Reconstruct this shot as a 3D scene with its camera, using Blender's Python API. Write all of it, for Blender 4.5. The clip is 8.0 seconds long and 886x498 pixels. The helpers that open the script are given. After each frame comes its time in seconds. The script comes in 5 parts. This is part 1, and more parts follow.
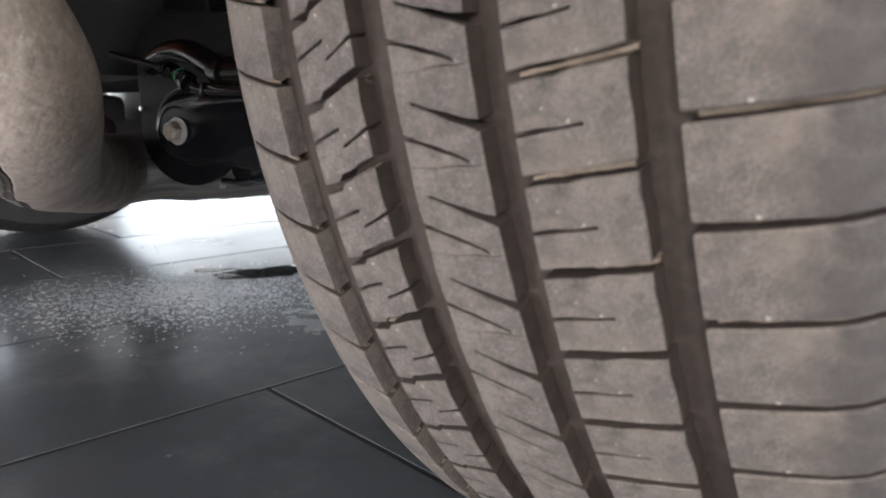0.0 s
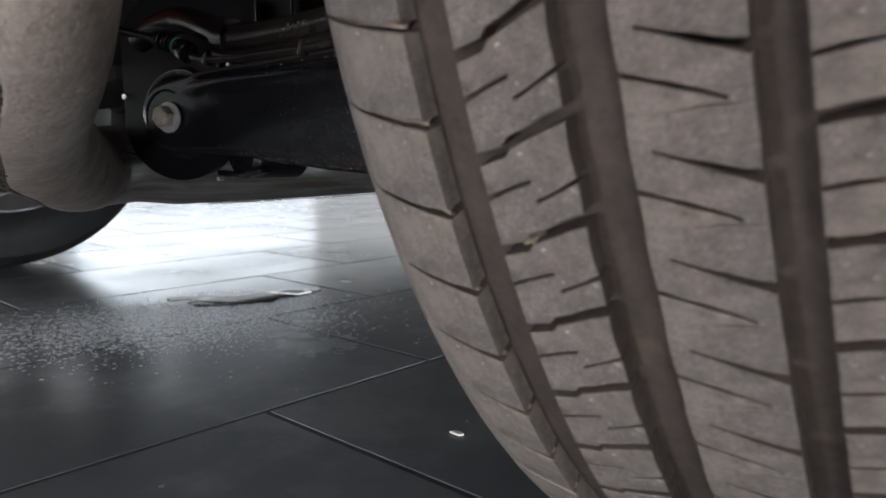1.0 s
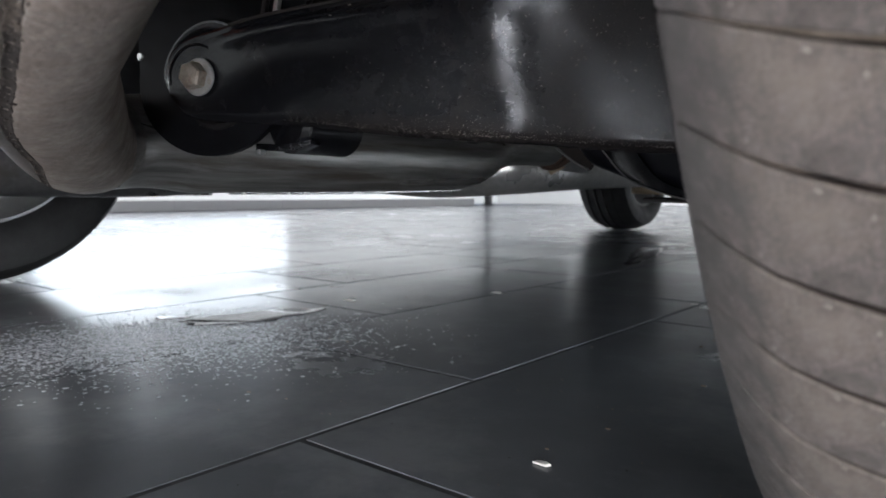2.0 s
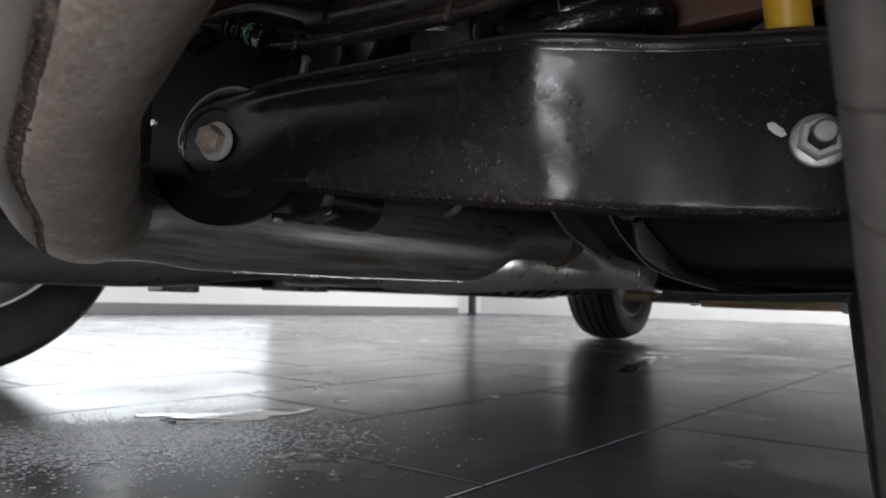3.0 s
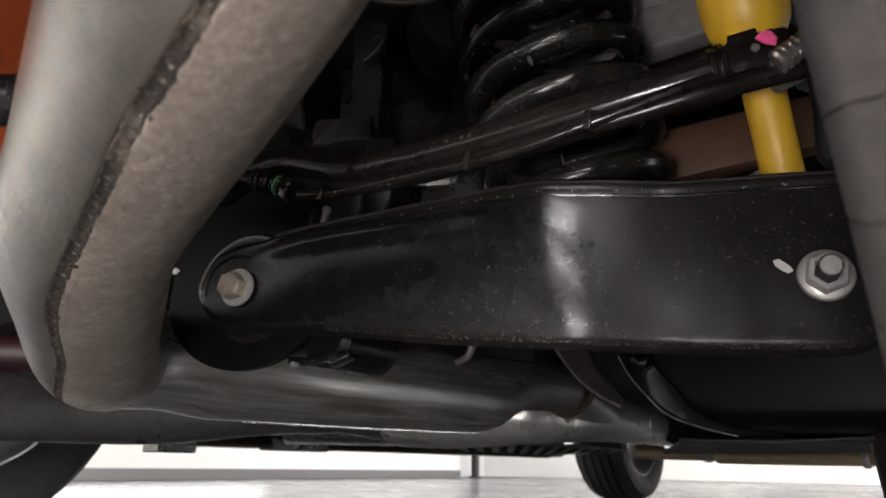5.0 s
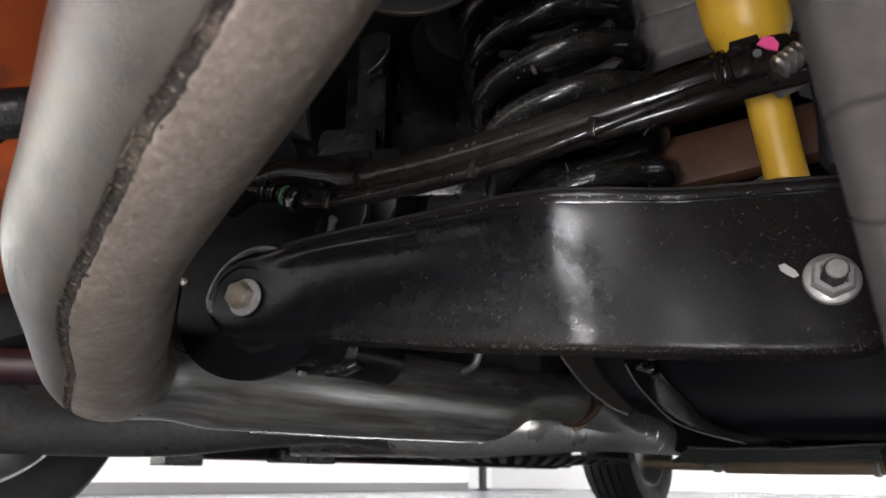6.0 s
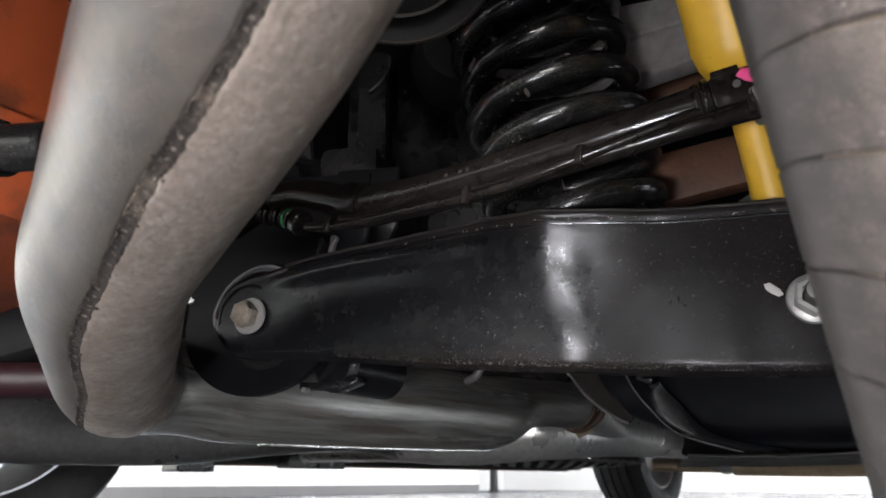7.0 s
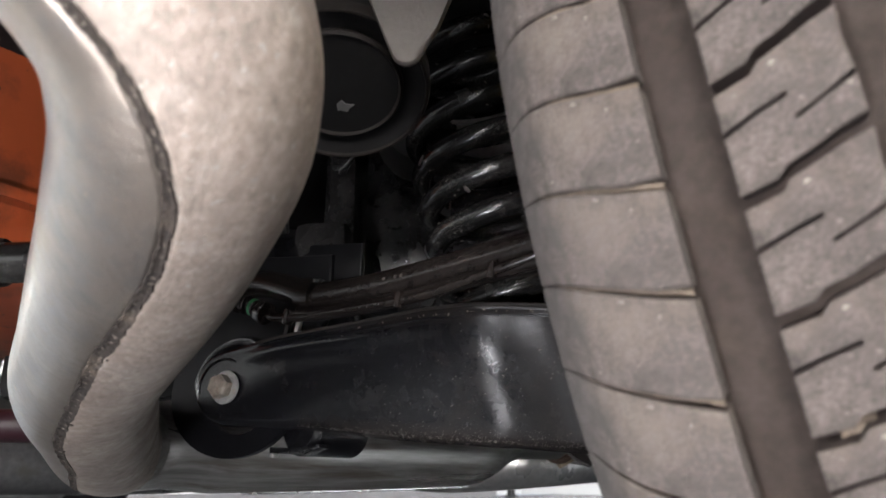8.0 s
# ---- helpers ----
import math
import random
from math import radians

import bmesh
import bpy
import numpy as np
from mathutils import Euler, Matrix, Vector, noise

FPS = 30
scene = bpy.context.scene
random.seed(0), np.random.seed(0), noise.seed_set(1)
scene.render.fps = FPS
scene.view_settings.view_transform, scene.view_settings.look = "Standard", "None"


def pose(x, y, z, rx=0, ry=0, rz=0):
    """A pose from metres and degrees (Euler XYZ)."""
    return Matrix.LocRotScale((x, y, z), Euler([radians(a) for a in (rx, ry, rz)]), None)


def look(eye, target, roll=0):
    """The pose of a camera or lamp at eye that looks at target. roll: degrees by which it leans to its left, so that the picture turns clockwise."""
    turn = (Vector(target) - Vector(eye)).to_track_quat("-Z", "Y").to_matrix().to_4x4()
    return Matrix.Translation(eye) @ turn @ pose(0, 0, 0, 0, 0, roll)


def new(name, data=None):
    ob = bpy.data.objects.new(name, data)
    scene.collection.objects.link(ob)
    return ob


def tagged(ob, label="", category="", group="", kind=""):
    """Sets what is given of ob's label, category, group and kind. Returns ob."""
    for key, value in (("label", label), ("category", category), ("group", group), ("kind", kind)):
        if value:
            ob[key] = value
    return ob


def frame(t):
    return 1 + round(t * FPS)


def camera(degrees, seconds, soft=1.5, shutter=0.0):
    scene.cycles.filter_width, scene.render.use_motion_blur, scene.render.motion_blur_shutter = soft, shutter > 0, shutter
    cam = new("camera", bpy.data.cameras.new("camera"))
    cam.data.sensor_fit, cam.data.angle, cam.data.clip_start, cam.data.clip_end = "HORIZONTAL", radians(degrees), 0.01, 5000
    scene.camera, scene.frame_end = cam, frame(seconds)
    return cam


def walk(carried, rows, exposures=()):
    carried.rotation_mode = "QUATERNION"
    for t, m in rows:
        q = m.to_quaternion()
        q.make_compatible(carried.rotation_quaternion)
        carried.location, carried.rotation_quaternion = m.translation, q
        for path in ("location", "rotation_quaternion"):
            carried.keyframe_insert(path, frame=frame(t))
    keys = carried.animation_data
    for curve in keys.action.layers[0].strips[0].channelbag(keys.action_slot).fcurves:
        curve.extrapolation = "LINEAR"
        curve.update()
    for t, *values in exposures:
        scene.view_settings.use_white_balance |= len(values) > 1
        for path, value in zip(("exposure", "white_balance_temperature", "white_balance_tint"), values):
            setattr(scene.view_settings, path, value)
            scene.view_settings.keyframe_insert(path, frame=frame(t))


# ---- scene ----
cam = camera(64.5, 8.0, shutter=0.2)
cam.data.dof.use_dof = True
cam.data.dof.focus_distance, cam.data.dof.aperture_fstop = 0.40, 17.0
PATH = [
    (0, (0.027, 0.027, 0.259), (-1.375, 1.402, -0.117), 0.5),
    (0.5, (0.0, 0.022, 0.231), (-1.359, 1.461, -0.06), -0.3),
    (0.7, (-0.015, 0.019, 0.2225), (-1.357, 1.476, -0.05), -0.6),
    (1, (-0.045, 0.028, 0.211), (-1.378, 1.497, -0.038), -0.2),
    (1.5, (-0.115, 0.037, 0.196), (-1.392, 1.558, -0.039), -0.2),
    (1.7, (-0.137, 0.041, 0.1875), (-1.41, 1.568, -0.032), -0.2),
    (2.8, (-0.192, 0.046, 0.154), (-1.434, 1.611, 0.252), 1.4),
    (3, (-0.199, 0.051, 0.154), (-1.432, 1.618, 0.308), 1.3),
    (3.5, (-0.199, 0.045, 0.151), (-1.413, 1.604, 0.464), 1.2),
    (4, (-0.204, 0.047, 0.145), (-1.404, 1.585, 0.583), 1.1),
    (4.5, (-0.203, 0.043, 0.145), (-1.393, 1.558, 0.681), 0.9),
    (6, (-0.202, 0.04, 0.142), (-1.395, 1.52, 0.764), 0.4),
    (6.5, (-0.197, 0.038, 0.144), (-1.398, 1.51, 0.767), 0.2),
    (7, (-0.188, 0.033, 0.148), (-1.4, 1.496, 0.774), -0.0),
    (7.5, (-0.163, 0.026, 0.1615), (-1.386, 1.481, 0.783), -0.4),
    (8, (-0.115, 0.014, 0.181), (-1.364, 1.443, 0.813), -0.2),
]
walk(cam, [(t, look(eye, target, roll)) for t, eye, target, roll in PATH],
     exposures=[(0.0, 1.0, 6300, 11), (0.4, 0.42, 6450, 11), (1.0, 0.55, 6200, 10), (1.5, 0.92, 6100, 10), (1.8, 0.92, 6100, 10), (3.0, 0.65, 6450, 10), (4.0, 0.88, 6800, 12), (4.5, 0.96, 6950, 13), (6.0, 1.37, 6550, 12),
                (7.0, 1.5, 6400, 11), (8.0, 1.45, 6400, 12)])


# ---- light and exposure ----
world = bpy.data.worlds.new("sky")
scene.world = world
world.use_nodes = True
wn = world.node_tree.nodes
sky = wn.new("ShaderNodeTexSky")
sky.sky_type, sky.sun_disc = "NISHITA", False
sky.sun_elevation, sky.sun_rotation = radians(38), radians(250)
wn["Background"].inputs["Strength"].default_value = 0.1
world.node_tree.links.new(sky.outputs["Color"], wn["Background"].inputs["Color"])

sun = new("sun", bpy.data.lights.new("sun", "SUN"))
sun.data.energy, sun.data.angle, sun.data.color = 2.5, radians(0.6), (1.0, 0.95, 0.88)
sun.matrix_world = look((-9, -3, 8), (0, 2, 0))


def area_lamp(name, eye, target, w, h, watts, colour):
    lamp = new(name, bpy.data.lights.new(name, "AREA"))
    lamp.data.shape, lamp.data.size, lamp.data.size_y = "RECTANGLE", w, h
    lamp.data.energy, lamp.data.color = watts, colour
    lamp.matrix_world = look(eye, target)
    return lamp


# daylight in the openings of the west wall and the shop front
area_lamp("side_daylight", (-6.02, 3.4, 0.68), (0, 3.4, 0.6), 2.4, 0.54, 10, (0.93, 0.97, 1.0))
area_lamp("west_daylight", (-6.02, -1.0, 1.3), (0, -0.6, 0.4), 4.6, 2.3, 37, (0.9, 0.96, 1.0))
area_lamp("front_daylight", (3.7, -4.92, 1.3), (1.2, 0, 0.4), 2.1, 2.0, 275, (1.0, 0.965, 0.93))
# added fill from the unseen east side, to brighten the exhaust pipe
area_lamp("east_fill", (4.92, 4.6, 1.35), (0, 3.0, 0.2), 5.6, 2.2, 225, (0.93, 0.97, 1.0))
# added overhead fill that brightens the room; no lamps hang there
for px_, py_ in ((-2.6, -3.0), (0.6, -3.0), (3.0, 0.5), (-3.6, 6.6), (1.0, 6.6)):
    area_lamp("overhead_fill", (px_, py_, 3.36), (px_, py_, 0), 1.5, 1.2, 85, (1.0, 0.97, 0.93))
# fixed stand-in for a light near the camera, low over the floor
torch = new("near_camera_light", bpy.data.lights.new("near_camera_light", "POINT"))
torch.data.energy, torch.data.shadow_soft_size, torch.data.color = 2.7, 0.025, (0.97, 0.965, 1.0)
torch.location = (-0.178, -0.16, 0.062)


# ---- materials ----
def material(name, base, rough=0.5, metal=0.0, vary=0.15, scale=40.0, stain=None, stain_scale=12.0, stain_at=0.58,
             bump=0.0, bump_scale=120.0, stretch=(1, 1, 1), specks=None, speck_scale=420.0, speck_at=0.72, coat=0.0, each=0.0, rough_vary=0.12, spec=0.5, dust=None, dust_scale=900.0, dust_at=0.66, bare=None, coat_rough=0.12, seam_dust=None, dust_and_sheen=None):
    m = bpy.data.materials.new(name)
    m.use_nodes = True
    nt = m.node_tree
    n, link = nt.nodes, nt.links.new
    b = n["Principled BSDF"]
    b.inputs["Metallic"].default_value = metal
    b.inputs["Specular IOR Level"].default_value = spec
    b.inputs["Coat Weight"].default_value = coat
    b.inputs["Coat Roughness"].default_value = coat_rough
    co = n.new("ShaderNodeTexCoord")
    mp = n.new("ShaderNodeMapping")
    mp.inputs["Scale"].default_value = stretch
    link(co.outputs["Object"], mp.inputs["Vector"])

    def noise_tex(s, detail=6.0, rough_=0.6):
        t = n.new("ShaderNodeTexNoise")
        t.inputs["Scale"].default_value, t.inputs["Detail"].default_value, t.inputs["Roughness"].default_value = s, detail, rough_
        link(mp.outputs["Vector"], t.inputs["Vector"])
        return t

    def ramp(src, lo, hi, a=0.0, z=1.0):
        r = n.new("ShaderNodeMapRange")
        r.inputs["From Min"].default_value, r.inputs["From Max"].default_value = lo, hi
        r.inputs["To Min"].default_value, r.inputs["To Max"].default_value = a, z
        link(src, r.inputs["Value"])
        return r.outputs["Result"]

    def mix(fac, c1, c2, kind="MIX"):
        x = n.new("ShaderNodeMix")
        x.data_type, x.blend_type = "RGBA", kind
        for sock, c in ((x.inputs["A"], c1), (x.inputs["B"], c2)):
            if isinstance(c, tuple):
                sock.default_value = (*c, 1) if len(c) == 3 else c
            else:
                link(c, sock)
        if isinstance(fac, float):
            x.inputs["Factor"].default_value = fac
        else:
            link(fac, x.inputs["Factor"])
        return x.outputs["Result"]

    fine, broad = noise_tex(scale), noise_tex(scale * 0.13, 4.0)
    dark = tuple(c * (1 - vary) for c in base)
    light = tuple(min(1.0, c * (1 + vary)) for c in base)
    col = mix(ramp(fine.outputs["Fac"], 0.3, 0.7), dark, light)
    col = mix(ramp(broad.outputs["Fac"], 0.35, 0.68, 0.0, 0.6), col, tuple(c * (1 - 1.3 * vary) for c in base))
    if stain:
        st = noise_tex(stain_scale, 8.0, 0.65)
        col = mix(ramp(st.outputs["Fac"], stain_at, stain_at + 0.14, 0.0, 0.85), col, stain)
    if specks:
        sp = noise_tex(speck_scale, 2.0, 0.5)
        col = mix(ramp(sp.outputs["Fac"], speck_at, speck_at + 0.03), col, specks)
    if dust:
        where = ramp(noise_tex(dust_scale * 0.035, 3.0).outputs["Fac"], 0.36, 0.62)
        dots = ramp(noise_tex(dust_scale, 3.0, 0.55).outputs["Fac"], dust_at, dust_at + 0.05)
        both = n.new("ShaderNodeMath")
        both.operation = "MULTIPLY"
        link(where, both.inputs[0])
        link(dots, both.inputs[1])
        col = mix(both.outputs["Value"], col, dust)
    dusty = None
    if dust_and_sheen:
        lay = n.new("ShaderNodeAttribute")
        lay.attribute_name = "dust_and_sheen"
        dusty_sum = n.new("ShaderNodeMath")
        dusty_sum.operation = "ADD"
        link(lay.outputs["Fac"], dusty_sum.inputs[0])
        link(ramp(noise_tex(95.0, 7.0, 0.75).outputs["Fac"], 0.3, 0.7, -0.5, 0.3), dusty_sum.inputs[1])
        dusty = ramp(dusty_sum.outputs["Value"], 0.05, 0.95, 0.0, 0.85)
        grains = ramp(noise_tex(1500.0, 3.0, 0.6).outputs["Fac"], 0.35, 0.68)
        col = mix(dusty, col, mix(grains, tuple(c * 0.45 for c in dust_and_sheen), dust_and_sheen))
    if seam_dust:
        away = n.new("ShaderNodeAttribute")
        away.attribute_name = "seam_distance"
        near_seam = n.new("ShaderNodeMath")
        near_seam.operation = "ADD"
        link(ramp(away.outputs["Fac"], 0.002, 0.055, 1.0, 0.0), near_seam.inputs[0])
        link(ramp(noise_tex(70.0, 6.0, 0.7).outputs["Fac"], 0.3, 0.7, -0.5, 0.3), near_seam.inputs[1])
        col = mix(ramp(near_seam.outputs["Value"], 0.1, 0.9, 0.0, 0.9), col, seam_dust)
    for x0, x1, lo, colour in bare or ():
        # dust rubbed off towards a shoulder of the tyre, in ragged patches
        sep = n.new("ShaderNodeSeparateXYZ")
        link(co.outputs["Object"], sep.inputs["Vector"])
        add = n.new("ShaderNodeMath")
        add.operation = "ADD"
        link(ramp(sep.outputs["X"], x0, x1), add.inputs[0])
        link(ramp(noise_tex(42.0, 5.0, 0.7).outputs["Fac"], 0.3, 0.7, -0.75, 0.25), add.inputs[1])
        col = mix(ramp(add.outputs["Value"], lo, lo + 0.6, 0.0, 0.8), col, colour)
    if each:
        info = n.new("ShaderNodeObjectInfo")
        g = n.new("ShaderNodeCombineColor")
        for i in range(3):
            link(ramp(info.outputs["Random"], 0, 1, 1 - each, 1 + each), g.inputs[i])
        col = mix(1.0, col, g.outputs["Color"], "MULTIPLY")
    link(col, b.inputs["Base Color"])
    gloss = ramp(broad.outputs["Fac"], 0.3, 0.7, max(0.03, rough - rough_vary), min(1.0, rough + rough_vary))
    # the mask also lowers the specular, dimming sheen beside the highlight
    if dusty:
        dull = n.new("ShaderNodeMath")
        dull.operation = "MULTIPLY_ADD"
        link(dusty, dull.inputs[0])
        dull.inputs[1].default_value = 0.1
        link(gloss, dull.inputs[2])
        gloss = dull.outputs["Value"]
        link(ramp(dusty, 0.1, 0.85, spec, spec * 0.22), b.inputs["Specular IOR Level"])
    link(gloss, b.inputs["Roughness"])
    if bump:
        bt = noise_tex(bump_scale, 7.0, 0.65)
        bp = n.new("ShaderNodeBump")
        bp.inputs["Strength"].default_value, bp.inputs["Distance"].default_value = bump, 0.001
        link(bt.outputs["Fac"], bp.inputs["Height"])
        link(bp.outputs["Normal"], b.inputs["Normal"])
    return m


TREAD = material("dusty_tread_rubber", (0.105, 0.0855, 0.0755), 0.85, vary=0.62, scale=1300, stain=(0.13, 0.105, 0.087), stain_scale=36, stain_at=0.48, bump=1.0,
                 bump_scale=1100, specks=(0.31, 0.27, 0.23), speck_scale=520, speck_at=0.71, each=0.03, dust=(0.06, 0.051, 0.047), dust_scale=1250, dust_at=0.5,
                 bare=((0.066, 0.092, 0.12, (0.034, 0.029, 0.027)), (-0.092, -0.112, 0.15, (0.062, 0.055, 0.051))))
GROOVE = material("groove_rubber", (0.031, 0.0225, 0.0188), 0.9, spec=0.25, vary=0.3, scale=300, stain=(0.046, 0.034, 0.026), stain_scale=60, bump=0.4, bump_scale=700)
SIDEWALL = material("sidewall_rubber", (0.018, 0.018, 0.019), 0.6, vary=0.25, scale=200, bump=0.3, bump_scale=500)
CLAY = material("dried_mud", (0.15, 0.115, 0.085), 0.95, vary=0.3, scale=500, bump=0.8, bump_scale=600)
# besides stains, the two shell colours carry cool light left, warm light right
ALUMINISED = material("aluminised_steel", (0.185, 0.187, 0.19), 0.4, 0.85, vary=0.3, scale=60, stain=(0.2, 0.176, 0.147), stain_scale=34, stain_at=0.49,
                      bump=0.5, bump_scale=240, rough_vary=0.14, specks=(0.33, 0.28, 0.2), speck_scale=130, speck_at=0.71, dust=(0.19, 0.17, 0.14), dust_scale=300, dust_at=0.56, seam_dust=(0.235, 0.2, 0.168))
DUSTLIGHTSHELL = material("stained_warm_lit_shell", (0.305, 0.25, 0.21), 0.5, 0.32, vary=0.38, scale=260, stain=(0.375, 0.325, 0.28), stain_scale=52, stain_at=0.55,
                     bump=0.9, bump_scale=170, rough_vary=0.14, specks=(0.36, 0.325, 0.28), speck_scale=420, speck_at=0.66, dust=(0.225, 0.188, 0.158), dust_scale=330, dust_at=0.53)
SEAM = material("burnt_weld_seam", (0.028, 0.02, 0.015), 0.9, 0.0, vary=0.6, scale=420, stain=(0.15, 0.118, 0.09), stain_scale=62, stain_at=0.55, bump=1.0, bump_scale=380)
STEEL = material("brushed_exhaust_steel", (0.31, 0.302, 0.287), 0.34, 0.68, vary=0.42, scale=210, stain=(0.15, 0.122, 0.1), stain_scale=75, stain_at=0.52,
                 bump=0.4, bump_scale=260, stretch=(1, 0.07, 1), rough_vary=0.14, specks=(0.08, 0.06, 0.045), speck_scale=200, speck_at=0.74)
DARKSTEEL = material("dark_grey_steel", (0.1, 0.1, 0.103), 0.36, 0.6, vary=0.25, scale=120, stain=(0.07, 0.062, 0.055), stain_scale=16, stain_at=0.55, bump=0.2, bump_scale=200, rough_vary=0.1)
PALESTEEL = material("satin_grey_steel", (0.5, 0.495, 0.48), 0.33, 0.62, vary=0.2, scale=120, stain=(0.32, 0.29, 0.26), stain_scale=14, stain_at=0.58, bump=0.25, bump_scale=260, rough_vary=0.1)
HEAT = material("heat_tinted_weld", (0.1, 0.062, 0.042), 0.65, 0.3, vary=0.4, scale=150, stain=(0.24, 0.17, 0.12), stain_scale=60, bump=0.8, bump_scale=260)
ECOAT = material("black_dipped_steel", (0.0062, 0.0064, 0.0076), 0.2, spec=0.26, vary=0.35, scale=110, stain=(0.014, 0.0128, 0.0122), stain_scale=45, stain_at=0.52,
                 bump=0.1, bump_scale=260, specks=(0.05, 0.045, 0.04), speck_scale=420, speck_at=0.755, rough_vary=0.06, dust=(0.04, 0.036, 0.033), dust_scale=2100, dust_at=0.63)
ARMPAINT = material("dusted_dulled_black_steel", (0.0062, 0.0064, 0.0076), 0.19, spec=0.26, vary=0.35, scale=110, stain=(0.012, 0.0112, 0.011), stain_scale=45, stain_at=0.54,
                    bump=0.16, bump_scale=300, specks=(0.05, 0.045, 0.04), speck_scale=420, speck_at=0.755, rough_vary=0.05, dust_and_sheen=(0.023, 0.0192, 0.0176), dust=(0.045, 0.04, 0.036), dust_scale=1300, dust_at=0.66)
RIMDUST = material("brown_dusted_rim", (0.02, 0.0165, 0.0145), 0.6, spec=0.2, vary=0.3, scale=150, bump=0.3, bump_scale=400)
BRACKETPAINT = material("satin_black_bracket", (0.0055, 0.0056, 0.0066), 0.42, spec=0.16, vary=0.3, scale=60, bump=0.08, bump_scale=90, dust=(0.03, 0.027, 0.025), dust_scale=1500, dust_at=0.66)
GLOSS = material("gloss_black_steel", (0.0052, 0.0053, 0.0064), 0.17, spec=0.5, vary=0.25, scale=60, bump=0.1, bump_scale=70, specks=(0.06, 0.055, 0.05), speck_scale=380,
                 speck_at=0.76, rough_vary=0.1, dust=(0.05, 0.045, 0.04), dust_scale=900, dust_at=0.64)
SPRINGPAINT = material("gloss_black_spring", (0.0085, 0.0083, 0.0083), 0.2, spec=0.45, vary=0.35, scale=120, stain=(0.032, 0.029, 0.027), stain_scale=75, stain_at=0.6,
                       bump=0.25, bump_scale=160, specks=(0.2, 0.185, 0.165), speck_scale=230, speck_at=0.74, dust=(0.1, 0.092, 0.084), dust_scale=1800, dust_at=0.58)
PLASTIC = material("black_plastic", (0.0115, 0.0105, 0.0102), 0.24, spec=0.4, vary=0.35, scale=200, bump=0.25, bump_scale=320, stain=(0.022, 0.0195, 0.0178), stain_scale=60, stain_at=0.57,
                   dust=(0.075, 0.068, 0.06), dust_scale=1700, dust_at=0.6)
LINKPAINT = material("brown_black_link_paint", (0.0095, 0.0077, 0.007), 0.18, spec=0.22, vary=0.4, scale=160, bump=0.07, bump_scale=320, stain=(0.02, 0.0155, 0.0135), stain_scale=50, stain_at=0.55,
                     specks=(0.05, 0.032, 0.022), speck_scale=260, speck_at=0.75, dust=(0.05, 0.043, 0.037), dust_scale=1500, dust_at=0.64, rough_vary=0.06)
# base lightened to stand in for light that the tailpipe blocks here
FRAMEPAINT = material("lightened_dusty_frame_paint", (0.02, 0.019, 0.0195), 0.22, spec=0.6, vary=0.3, scale=70, bump=0.1, bump_scale=80, specks=(0.12, 0.11, 0.1), speck_scale=330, speck_at=0.74, dust=(0.09, 0.08, 0.072), dust_scale=1000, dust_at=0.63)
LINKMARK = material("worn_stamping", (0.045, 0.037, 0.032), 0.5, vary=0.4, scale=900)
CASTGREY = material("cast_grey_alloy", (0.3, 0.275, 0.265), 0.5, 0.25, vary=0.25, scale=90, stain=(0.17, 0.15, 0.14), stain_scale=30, stain_at=0.55, bump=0.4, bump_scale=220)
TANKSKIN = material("satin_tank_skin", (0.0055, 0.0055, 0.0075), 0.36, spec=0.13, vary=0.2, scale=20, bump=0.15, bump_scale=30)
YELLOW = material("yellow_paint", (0.62, 0.36, 0.025), 0.42, vary=0.07, scale=60, stain=(0.5, 0.29, 0.03), stain_scale=25, specks=(0.12, 0.08, 0.02),
                  speck_scale=170, speck_at=0.76, bump=0.08, bump_scale=200)
RUST = material("rust_brown_primer", (0.105, 0.046, 0.025), 0.6, vary=0.25, scale=80, stain=(0.07, 0.034, 0.02), stain_scale=20, bump=0.4, bump_scale=250)
ORANGE = material("orange_body_paint", (0.5, 0.1, 0.032), 0.42, vary=0.1, scale=12, stain=(0.17, 0.05, 0.025), stain_scale=9, stain_at=0.5,
                  specks=(0.06, 0.04, 0.03), speck_scale=70, speck_at=0.72, coat=0.3)
ZINC = material("zinc_plated_steel", (0.4, 0.39, 0.37), 0.45, 0.55, vary=0.2, scale=260, bump=0.3, bump_scale=400, stain=(0.26, 0.2, 0.14), stain_scale=160, stain_at=0.6)
RUSTYBOLT = material("rust_flecked_bolt", (0.34, 0.29, 0.24), 0.5, 0.5, vary=0.3, scale=300, stain=(0.23, 0.1, 0.04), stain_scale=190, stain_at=0.56, bump=0.5, bump_scale=500)
SATIN = material("satin_dusty_black", (0.032, 0.033, 0.037), 0.32, vary=0.25, scale=60, bump=0.1, bump_scale=90)
THREAD = material("bright_threaded_steel", (0.55, 0.52, 0.49), 0.25, 0.95, vary=0.15, scale=300)
BRIGHT = material("bright_steel", (0.62, 0.61, 0.6), 0.25, 0.9, vary=0.12, scale=200)
GREYALLOY = material("dull_grey_alloy", (0.2, 0.19, 0.185), 0.5, 0.5, vary=0.18, scale=60, stain=(0.11, 0.1, 0.095), stain_scale=20, bump=0.3, bump_scale=200)
DUSTYGREY = material("dusty_grey_shield", (0.115, 0.1, 0.09), 0.7, 0.1, vary=0.15, scale=120, bump=0.3, bump_scale=260)
COPPER = material("tarnished_copper_steel", (0.42, 0.33, 0.22), 0.45, 0.3, vary=0.2, scale=30, stain=(0.26, 0.2, 0.13), stain_scale=10)
GREEN = material("green_marking", (0.012, 0.17, 0.05), 0.5, vary=0.15, scale=300)
